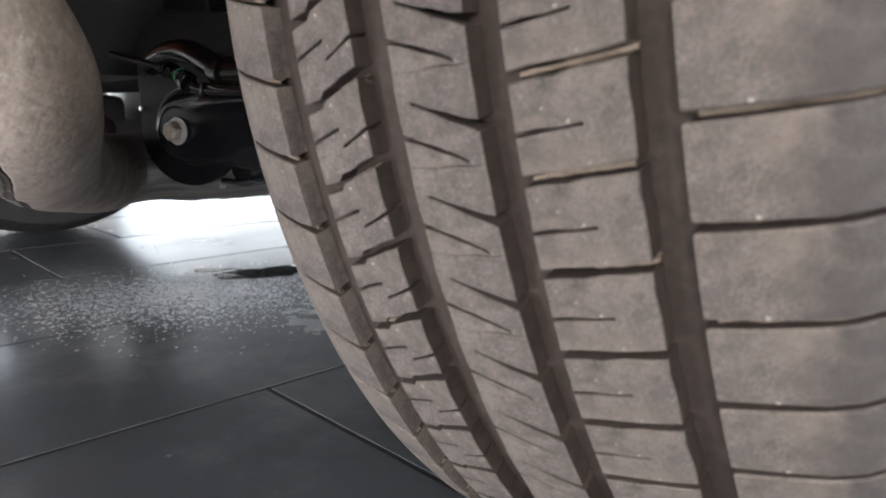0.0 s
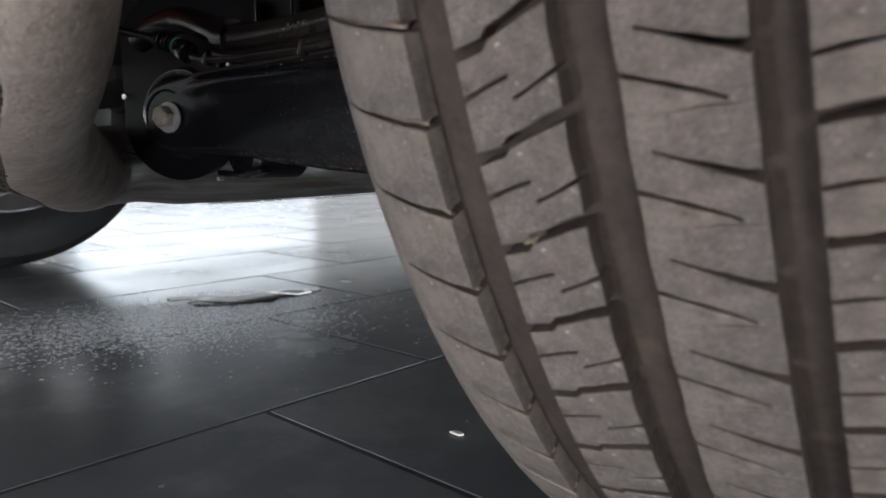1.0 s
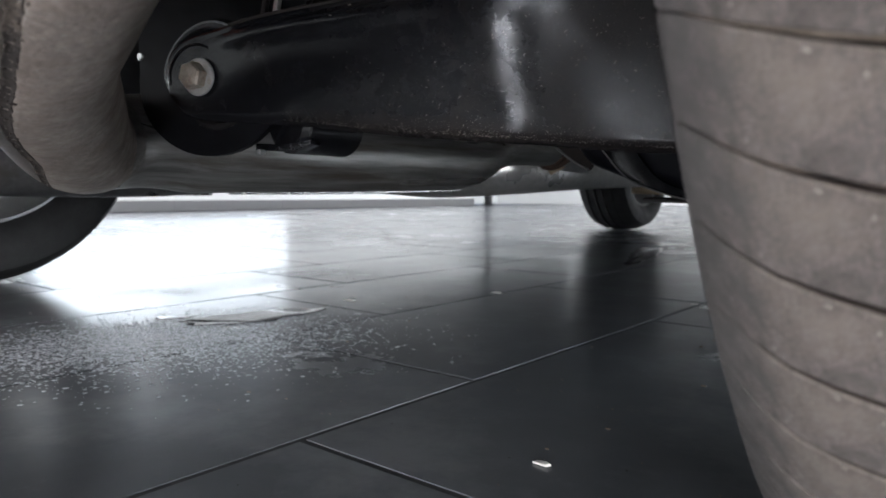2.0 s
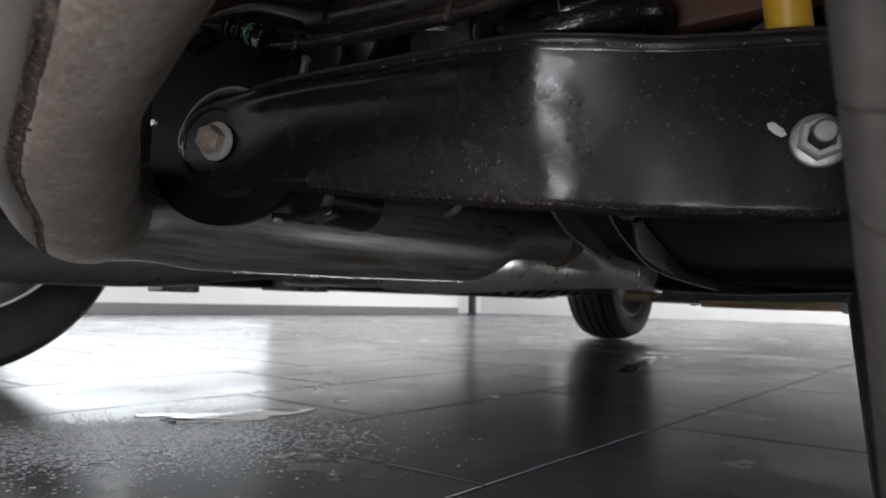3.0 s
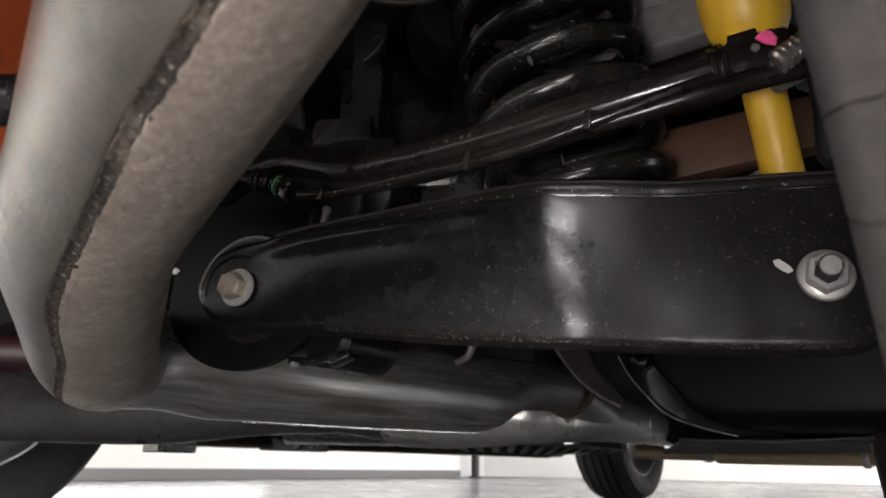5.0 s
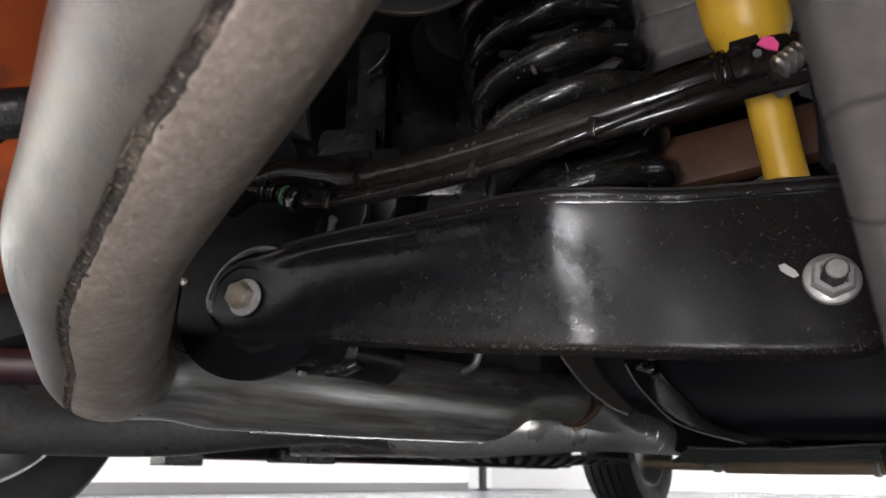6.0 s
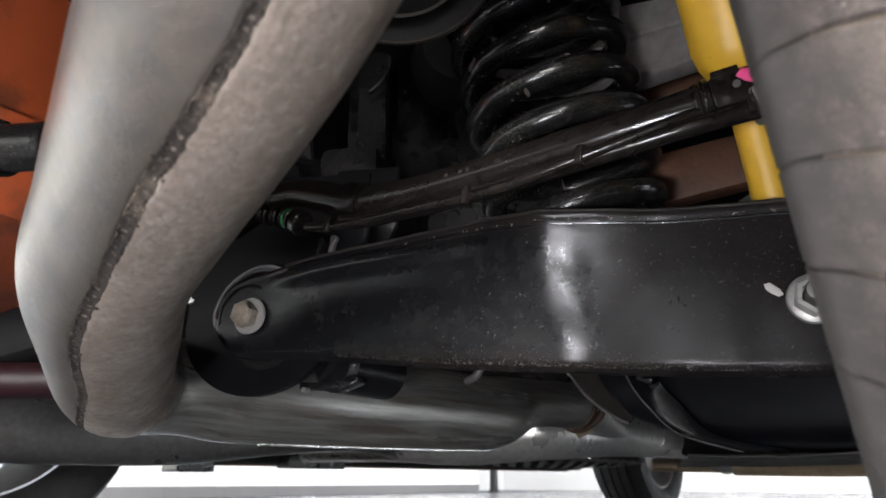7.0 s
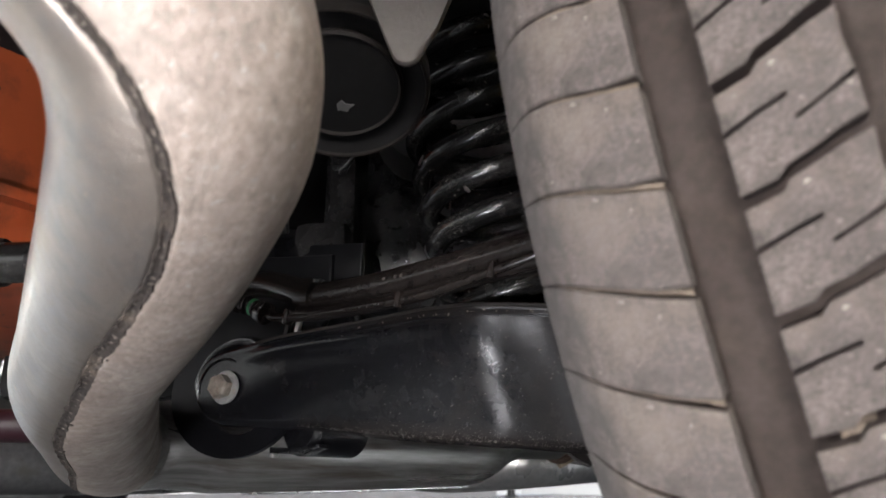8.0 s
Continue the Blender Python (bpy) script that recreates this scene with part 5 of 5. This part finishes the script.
part("tape_mark", tube(bmesh.new(), spline([(-0.560, 0.108, 0.288), (-0.546, 0.114, 0.2885), (-0.530, 0.121, 0.292)], 6), 0.0035, 10), GREEN, plug, "green tape mark")
wire_line = spline([(-0.60, 0.098, 0.299), (-0.66, 0.07, 0.30), (-0.72, 0.06, 0.33), (-0.78, 0.07, 0.36)], 6)
part("wire_loom", tube(bmesh.new(), wire_line, 0.007, 14), PLASTIC, plug)

# round cover, flap and hangers above the tailpipe bend
cover = component("vent_cover", "round black cover with a raised rim and a torn white sticker")
cm = along((-0.379, 0.230, 0.3855), (-0.379 + 0.26, 0.230 - 0.26, 0.3855 - 0.93))
part("cover_dish", lathe(bmesh.new(), [(-0.012, 0.0001), (-0.012, 0.050), (-0.002, 0.0495), (0.0, 0.047), (-0.002, 0.0445), (-0.006, 0.037), (-0.0055, 0.034), (-0.002, 0.033), (-0.002, 0.0001)], cm, 64), UNDERBODY, cover)
part("cover_rim", lathe(bmesh.new(), [(-0.002, 0.0325), (-0.0005, 0.0338), (-0.002, 0.0352), (-0.004, 0.0352), (-0.004, 0.0325)], cm, 64, closed=True), RIMDUST, cover, "dusty brown rim")
part("cover_rim", lathe(bmesh.new(), [(-0.002, 0.0465), (0.0012, 0.0478), (0.0012, 0.0492), (-0.002, 0.0502), (-0.006, 0.0502)], cm, 64), RIMDUST, cover, "dusty brown rim")
stk = bmesh.new()
plate(stk, [(-0.004, 0.001), (-0.001, 0.004), (0.001, 0.0015), (0.006, 0.001), (0.003, -0.0015), (0.002, -0.004), (-0.002, -0.003), (-0.0035, -0.0035)], 0.0006, cm @ Matrix.Translation((-0.0014, 0.002, -0.013)) @ pose(0, 0, 0, 0, 0, 90))
part("sticker", stk, GREYALLOY, cover, "torn pale sticker", smooth=False)
flap = component("heat_flap", "dusty grey rounded shield flap hanging by the tyre")
tongue = [(0.0075 * math.cos(radians(q)), 0.0075 * math.sin(radians(q))) for q in range(205, 340, 15)]
tongue += [(0.0145, 0.012), (0.022, 0.032), (0.028, 0.06), (0.034, 0.12), (-0.034, 0.12), (-0.026, 0.05), (-0.014, 0.017)]
part("flap_sheet", plate(bmesh.new(), tongue, 0.006, Matrix.Translation((-0.3155, 0.2175, 0.376)) @ pose(0, 0, 0, 0, 0, 38), 0.0025), DUSTYGREY, flap)
brake = component("park_brake_motor", "glossy black castings above the toe link")
part("casting", lathe(bmesh.new(), [(0, 0.0001), (0, 0.03), (0.02, 0.034), (0.05, 0.026), (0.055, 0.0001)], along((-0.50, 0.42, 0.46), (-0.44, 0.36, 0.45)), 32), UNDERBODY, brake)
part("casting", rod(bmesh.new(), (-0.455, 0.46, 0.40), (-0.44, 0.44, 0.397), 0.011, 20), GLOSS, brake)
part("far_bolt", hexagon(bmesh.new(), along((-0.455, 0.44, 0.372), (-0.43, 0.405, 0.368)), 0.0055, 0.007), ZINC, brake, "pale bolt head", sharp=25)
hatch = component("crossmember", "dark parts and a red cover beyond the exhaust")
part("dark_block", box(bmesh.new(), (-1.25, 0.35, 0.29), (-0.80, 0.50, 0.40), None, 0.02), UNDERBODY, hatch)
# dark boxes added to block the bright wall behind the suspension
part("far_arm", box(bmesh.new(), (-1.62, 0.40, 0.205), (-1.15, 0.47, 0.285), None, 0.015), UNDERBODY, hatch)
part("bulkhead", box(bmesh.new(), (-1.70, 0.74, 0.25), (-0.62, 0.80, 0.57), None, 0.01), UNDERBODY, hatch)
part("wheelhouse_panel", box(bmesh.new(), (-0.46, 0.57, 0.43), (-0.18, 0.585, 0.558), None, 0.004), RUST, hatch, "brown-primed inner panel")
part("red_cover", rod(bmesh.new(), (-0.99, 0.23, 0.238), (-0.875, 0.345, 0.238), 0.017, 24, 0.006), RED, hatch, "dark red cover")

# ---- water and dirt on the floor ----
rnd = random.Random(21)


def pool(cx, cy, length, width, seed, turn):
    """A shallow puddle with an uneven rim."""
    r, bm = random.Random(seed), bmesh.new()
    n, ph = 72, [r.uniform(0, 6.28) for _ in range(6)]
    top, low = [], []
    for k in range(n):
        a = 2 * math.pi * k / n
        f = 1 + 0.16 * math.sin(2 * a + ph[0]) + 0.14 * math.sin(3 * a + ph[1]) + 0.09 * math.sin(5 * a + ph[2]) + 0.06 * math.sin(9 * a + ph[3]) + 0.04 * math.sin(17 * a + ph[4])
        v = Matrix.Rotation(turn, 3, "Z") @ Vector((length * f * math.cos(a), width * f * math.sin(a), 0))
        low.append(bm.verts.new((cx + v.x, cy + v.y, 0.0002)))
        top.append(bm.verts.new((cx + v.x * 0.985, cy + v.y * 0.985, 0.0011)))
    bm.faces.new(top)
    for k in range(n):
        bm.faces.new((low[k], low[(k + 1) % n], top[(k + 1) % n], top[k]))
    return bm


puddle = tagged(obj("puddle", pool(-0.985, 0.622, 0.086, 0.044, 4, radians(76)), WATER), "thin clear puddle on the dark tiles", "puddle")
part("pool", pool(-1.06, 0.555, 0.03, 0.012, 9, radians(60)), WATER, puddle)
drops = bmesh.new()
HEX = [(math.cos(q), math.sin(q)) for q in (0, 1.05, 2.1, 3.14, 4.19, 5.24)]
for k in range(15000):
    a, d = rnd.gauss(0, 0.11), rnd.gauss(0, 0.078)
    x, yy = -0.93 + a * 0.50 - d * 0.87, 0.45 + a * 0.87 + d * 0.50
    size = 0.0005 + 0.0019 * rnd.random() ** 3
    m = Matrix.Translation((x, yy, 0.0)) @ Matrix.Rotation(rnd.uniform(0, 6.3), 4, "Z")
    wide = rnd.uniform(0.8, 1.5)
    rings = [[drops.verts.new(m @ Vector((size * f * cx * wide, size * f * cy, 0.0002 + size * h))) for cx, cy in HEX] for f, h in ((1.0, 0.0), (0.82, 0.17), (0.45, 0.26))]
    drops.faces.new(rings[2])
    for p, q in zip(rings, rings[1:]):
        for i in range(6):
            drops.faces.new((p[i], p[(i + 1) % 6], q[(i + 1) % 6], q[i]))
tagged(obj("water_drops", drops, GLINTDROPS, sharp=80), "fine water drops with pale painted glints, sprayed over the tiles", "water drops", kind="stuff")
grit = bmesh.new()
for k in range(1500):
    x, yy = rnd.uniform(-2.2, -0.2), rnd.uniform(0.35, 3.4)
    s = 0.0004 + 0.0015 * rnd.random() ** 5
    g = bmesh.ops.create_icosphere(grit, subdivisions=1, radius=s)
    bmesh.ops.transform(grit, matrix=Matrix.Translation((x, yy, s * 0.3)) @ Matrix.Diagonal((rnd.uniform(0.7, 2.0), 1, 0.5, 1)), verts=g["verts"])
tagged(obj("grit", grit, CLAY), "scattered grit on the tiled floor", "grit", kind="stuff")
for x, yy, l, mt in ((-0.389, 0.423, 0.006, CHALK), (-0.99, 0.815, 0.012, CHALK), (-0.86, 1.04, 0.010, CHALK)):
    chip = bmesh.new()
    plate(chip, [(-l, -l * 0.4), (l * 0.7, -l * 0.5), (l, 0.1 * l), (0.2 * l, l * 0.55), (-l * 0.8, l * 0.3)], 0.0015, Matrix.Translation((x, yy, 0.0018)) @ pose(0, 0, 0, -90, 0, 0), 0.0003)
    tagged(obj("paint_chip", chip, mt), "small white chip lying on the tiles", "chip", "chips on the floor")
tagged(obj("oil_stain", pool(-1.00, 1.98, 0.27, 0.042, 14, radians(106)), GLOSS), "small dark wet stain on the tiles", "stain")

# ---- tread blocks of the near tyre ----
STEP = 360 / 80


def tread_point(u, ang, r):
    a = radians(ang)
    return Vector((u, -r * math.cos(a), -r * math.sin(a)))


def block_mesh(name, outline, depth=0.0078, bevel=0.0006, open_ends=None):
    """A tread block: outline of (u in mm, degrees), standing on the casing."""
    bm, worn = bmesh.new(), random.Random(name)
    low, top = [], []
    pts = []
    for (u0, a0), (u1, a1) in zip(outline, outline[1:] + outline[:1]):
        steps = max(1, int(abs(u1 - u0) / 5), int(abs(a1 - a0) / 0.9))
        for k in range(steps):
            j = 0.0 if k == 0 else 1.0
            pts.append((u0 + (u1 - u0) * k / steps + j * (worn.uniform(-0.55, 0.55) if u0 == u1 else 0), a0 + (a1 - a0) * k / steps + j * (worn.uniform(-0.07, 0.07) if u0 != u1 else 0)))
    for u, a in pts:
        u /= 1000
        low.append(bm.verts.new(tread_point(u, a, crown(u) - depth)))
        top.append(bm.verts.new(tread_point(u, a, crown(u))))
    k = len(pts)
    bm.faces.new(top)
    for i in range(k):
        bm.faces.new((top[i], low[i], low[(i + 1) % k], top[(i + 1) % k]))
    bmesh.ops.recalc_face_normals(bm, faces=bm.faces)
    edges = []
    for i in range(k):
        if open_ends and pts[i][1] in open_ends and pts[(i + 1) % k][1] in open_ends and pts[i][1] == pts[(i + 1) % k][1]:
            continue
        e = bm.edges.get((top[i], top[(i + 1) % k]))
        edges.append(e)
    bmesh.ops.bevel(bm, geom=edges, offset=bevel, segments=1, affect="EDGES", clamp_overlap=True)
    me = bpy.data.meshes.new(name)
    bmesh.ops.triangulate(bm, faces=[f for f in bm.faces if len(f.verts) > 4])
    for fc in bm.faces:
        c = fc.calc_center_median()
        if abs(fc.normal.dot(Vector((0, c.y, c.z)).normalized())) < 0.55:
            fc.material_index = 1
    bm.to_mesh(me)
    bm.free()
    me.materials.append(TREAD)
    me.materials.append(GROOVE)
    return me


def strip_mesh(name, stations, depth=0.0078, lip=0.0007):
    """A tread block that follows the shoulder: stations of (u in mm, first and last degrees)."""
    bm = bmesh.new()
    rows = []
    for u, a, z, *height in stations:
        u /= 1000
        r, e = height[0] if height else crown(u), math.degrees(lip / RT)
        if height:
            ring = [tread_point(u * 0.96, a, r - 0.001), tread_point(u * 0.995, a, r)] + [tread_point(u, a + e + (z - a - 2 * e) * k / 3, r) for k in range(4)] + [tread_point(u * 0.995, z, r), tread_point(u * 0.96, z, r - 0.001)]
            rows.append([bm.verts.new(p) for p in ring])
            continue
        ring = [tread_point(u, a, r - depth), tread_point(u, a, r - lip)] + [tread_point(u, a + e + (z - a - 2 * e) * k / 3, r) for k in range(4)] + [tread_point(u, z, r - lip), tread_point(u, z, r - depth)]
        rows.append([bm.verts.new(p) for p in ring])
    for p, q in zip(rows, rows[1:]):
        for j in range(7):
            bm.faces.new((p[j], p[j + 1], q[j + 1], q[j]))
    bm.faces.new(rows[0])
    bm.faces.new(rows[-1][::-1])
    bmesh.ops.recalc_face_normals(bm, faces=bm.faces)
    for f in bm.faces:
        f.smooth = True
    for e in bm.edges:
        if len(e.link_faces) == 2 and e.calc_face_angle(0) > radians(30):
            e.smooth = False
    me = bpy.data.meshes.new(name)
    for fc in bm.faces:
        c = fc.calc_center_median()
        if abs(fc.normal.dot(Vector((0, c.y, c.z)).normalized())) < 0.55 and abs(fc.normal.x) < 0.5:
            fc.material_index = 1
    bm.to_mesh(me)
    bm.free()
    me.materials.append(TREAD)
    me.materials.append(GROOVE)
    return me


WHEEL_IN = tyre.matrix_world.inverted() @ WHEEL
S = STEP


def turned(outline, d):
    """An outline moved round the tyre by d degrees."""
    return [(q[0], *(a + d for a in q[1:])) for q in outline]


inner = turned([(-66.8, 19.2, 18.7 + S), (-67.8, 19.17, 18.68 + S), (-75.0, 18.85, 18.55 + S), (-84.0, 18.35, 18.1 + S), (-92.0, 17.9, 17.72 + S), (-98.0, 17.55, 17.42 + S), (-103.0, 17.3, 17.2 + S), (-106.5, 17.15, 17.08 + S), (-108.0, 17.1, 17.05 + S)], -1.7)
# the inner shoulder's blocks run on over the edge of the sidewall
inner += [(-110.0, inner[-1][1], inner[-1][2], 0.2935), (-112.2, inner[-1][1], inner[-1][2], 0.2865), (-113.0, inner[-1][1], inner[-1][2], 0.2785), (-112.4, inner[-1][1], inner[-1][2], 0.2725)]
second = turned([(-52, 20.25), (-52, 21.72), (-38.5, 21.0), (-38.5, 21.16), (-52, 21.95), (-52, 19.7 + S), (-44, 19.45 + S), (-42, 19.05 + S), (-26.2, 18.1 + S), (-26.2, 21.25), (-38, 22.1), (-38, 21.95), (-26.2, 21.02),
          (-26.2, 18.65), (-42, 19.55), (-44, 19.95)], -1)
third = turned([(-12.5, 18.0), (-12.5, 20.85), (8, 22.25), (8, 22.38), (-12.5, 21.12), (-12.5, 18.0 + S), (12.8, 18.0 + S), (12.8, 21.0), (9, 20.7), (-8, 19.5), (-8, 19.38), (9, 20.35), (12.8, 20.45), (12.8, 18.0)], -0.25)
fourth = turned([(22.5, 18.35), (22.5, 20.45), (40, 20.2), (40, 20.33), (22.5, 20.62), (22.5, 17.85 + S), (51.5, 17.38 + S), (51.5, 17.88)], 0.55)
outer = turned([(61.5, 19.9, 19.4 + S), (62.5, 19.88, 19.42 + S), (75.0, 19.85, 19.45 + S), (85.0, 19.8, 19.48 + S), (92.0, 19.8, 19.5 + S), (98.0, 19.78, 19.5 + S), (103.0, 19.76, 19.5 + S), (108.0, 19.75, 19.5 + S)], 1.35)
RIBS = [("tread_block", strip_mesh("inner_shoulder_block", inner)), ("tread_block", block_mesh("second_row_block", second)),
        ("tread_block", block_mesh("centre_rib_piece", third, open_ends=(18.0 - 0.25, 18.0 + S - 0.25))), ("tread_block", block_mesh("fourth_row_block", fourth)), ("tread_block", strip_mesh("outer_shoulder_block", outer))]
random.seed(11)
rest = bmesh.new()
for name, me in RIBS:
    for k in range(80):
        ang = (k * STEP + 20 + 180) % 360 - 180
        turn = Matrix.Rotation(radians(k * STEP), 4, "X")
        if -32 < ang < 78:
            ob = new(name, me)
            ob.parent = tyre
            ob.matrix_parent_inverse = WHEEL_IN
            ob.matrix_basis = turn
        else:
            g = bmesh.new()
            g.from_mesh(me)
            g.transform(turn)
            tmp = bpy.data.meshes.new("tmp")
            g.to_mesh(tmp)
            g.free()
            rest.from_mesh(tmp)
            bpy.data.meshes.remove(tmp)
me = bpy.data.meshes.new("tread_rest")
rest.to_mesh(me)
rest.free()
me.materials.append(TREAD)
me.materials.append(GROOVE)
ob = tagged(new("tread_rest", me), "the rest of the tyre's dusty tread", kind="stuff")
ob.parent = tyre
ob.matrix_parent_inverse = WHEEL_IN

# ---- clay left in the cross grooves ----
def clay(u0, u1, a0, a1, low, seed):
    """An uneven crust of clay that lies in a groove, from u0 to u1 in mm."""
    bm, r, rows = bmesh.new(), random.Random(seed), []
    for k in range(9):
        f = k / 8
        u = (u0 + (u1 - u0) * f) / 1000
        a = a0 + (a1 - a0) * f
        w = 0.25 + r.uniform(-0.06, 0.05)
        h = crown(u) - low + r.uniform(-0.0008, 0.0008)
        rows.append([bm.verts.new(tread_point(u, a + d * w, h - 0.004 * abs(d))) for d in (-1, -0.4, 0.4, 1)])
    for p, q in zip(rows, rows[1:]):
        for j in range(3):
            bm.faces.new((p[j], p[j + 1], q[j + 1], q[j]))
    ob = obj("clay", bm, CLAY)
    ob.parent = tyre
    ob.matrix_parent_inverse = WHEEL_IN
    return tagged(ob, label="dried tan clay")


for k in range(-4, 5):
    clay(64, 104, 21.0 + S * k, 20.97 + S * k, 0.0012 + 0.0007 * (k % 3), 40 + k)
for k, u0, u1 in ((-3, 30, 52), (-2, 24, 53), (-1, 24, 50), (0, 36, 52), (1, 24, 44)):
    clay(u0, u1, 18.65 + S * k - 0.016 * (u0 - 22.5), 18.65 + S * k - 0.016 * (u1 - 22.5), 0.0020, 60 + k)
for k, u0, u1 in ((-3, -46, -27), (-2, -44, -26), (-1, -43, -28), (1, -47, -40)):
    clay(u0, u1, 18.75 + S * k - 0.055 * (u0 + 44), 18.75 + S * k - 0.055 * (u1 + 44), 0.0022, 80 + k)
for k, u0, u1 in ((-4, -92, -67), (-3, -95, -68), (-2, -93, -70), (-1, -84, -67)):
    clay(u0, u1, 17.25 + S * k + 0.048 * (u0 + 67), 17.25 + S * k + 0.048 * (u1 + 67), 0.0018, 90 + k)

for k in range(-9, 8):
    clay(-104, -67, 17.25 + S * k + 0.048 * -37, 17.25 + S * k, 0.0006, 120 + k)

# ---- unseen stand-in lamp body on the floor behind the car ----
work = thing("standin_lamp", (-0.178, -0.195, 0.0), "unseen stand-in lamp, small and black, standing on the tiles", "lamp")
part("lamp_foot", lathe(bmesh.new(), [(0, 0.0001), (0, 0.04), (0.006, 0.04), (0.010, 0.034), (0.011, 0.0001)], along((-0.178, -0.20, 0.001), (-0.178, -0.20, 1)), 32), PLASTIC, work)
part("lamp_stem", rod(bmesh.new(), (-0.178, -0.20, 0.008), (-0.178, -0.20, 0.052), 0.006, 16), PLASTIC, work)
part("lamp_reflector", lathe(bmesh.new(), [(-0.012, 0.0001), (-0.012, 0.012), (0.0, 0.026), (0.008, 0.030), (0.009, 0.032), (0.0, 0.029), (-0.015, 0.013), (-0.015, 0.0001)], along((-0.178, -0.19, 0.062), (-0.178, 0.5, 0.062)), 32), BRIGHT, work, "bright reflector dish")

# ---- floor tiles ----
tile_mesh = obj("tile", box(bmesh.new(), (-0.1522, -0.3022, -0.010), (0.1522, 0.3022, 0.0), None, 0.0006), TILE, False)
far = bmesh.new()
spots = []
for i in range(-18, 19):
    for j in range(-9, 18):
        x, yy = -0.70 + 0.31 * i, 0.863 + 0.61 * j - 0.205 * (i % 3)
        if X0 + 0.15 < x < X1 - 0.15 and Y0 + 0.3 < yy < Y1 - 0.3:
            spots.append((math.hypot(x + 0.9, (yy - 1.2) * 0.8), x, yy))
spots.sort()
random.seed(3)
for n_, (d, x, yy) in enumerate(spots):
    z = random.uniform(-0.00015, 0.0)
    if n_ == 0:
        t_ob = tile_mesh
    elif n_ < 290:
        t_ob = new("tile", tile_mesh.data)
    else:
        box(far, (x - 0.1522, yy - 0.3022, -0.01), (x + 0.1522, yy + 0.3022, z))
        continue
    t_ob.parent = floor
    t_ob.location = (x, yy, z)
fob = tagged(obj("far_tiles", far, TILE, False), "dark grey floor tiles farther off", kind="stuff")
fob.parent = floor
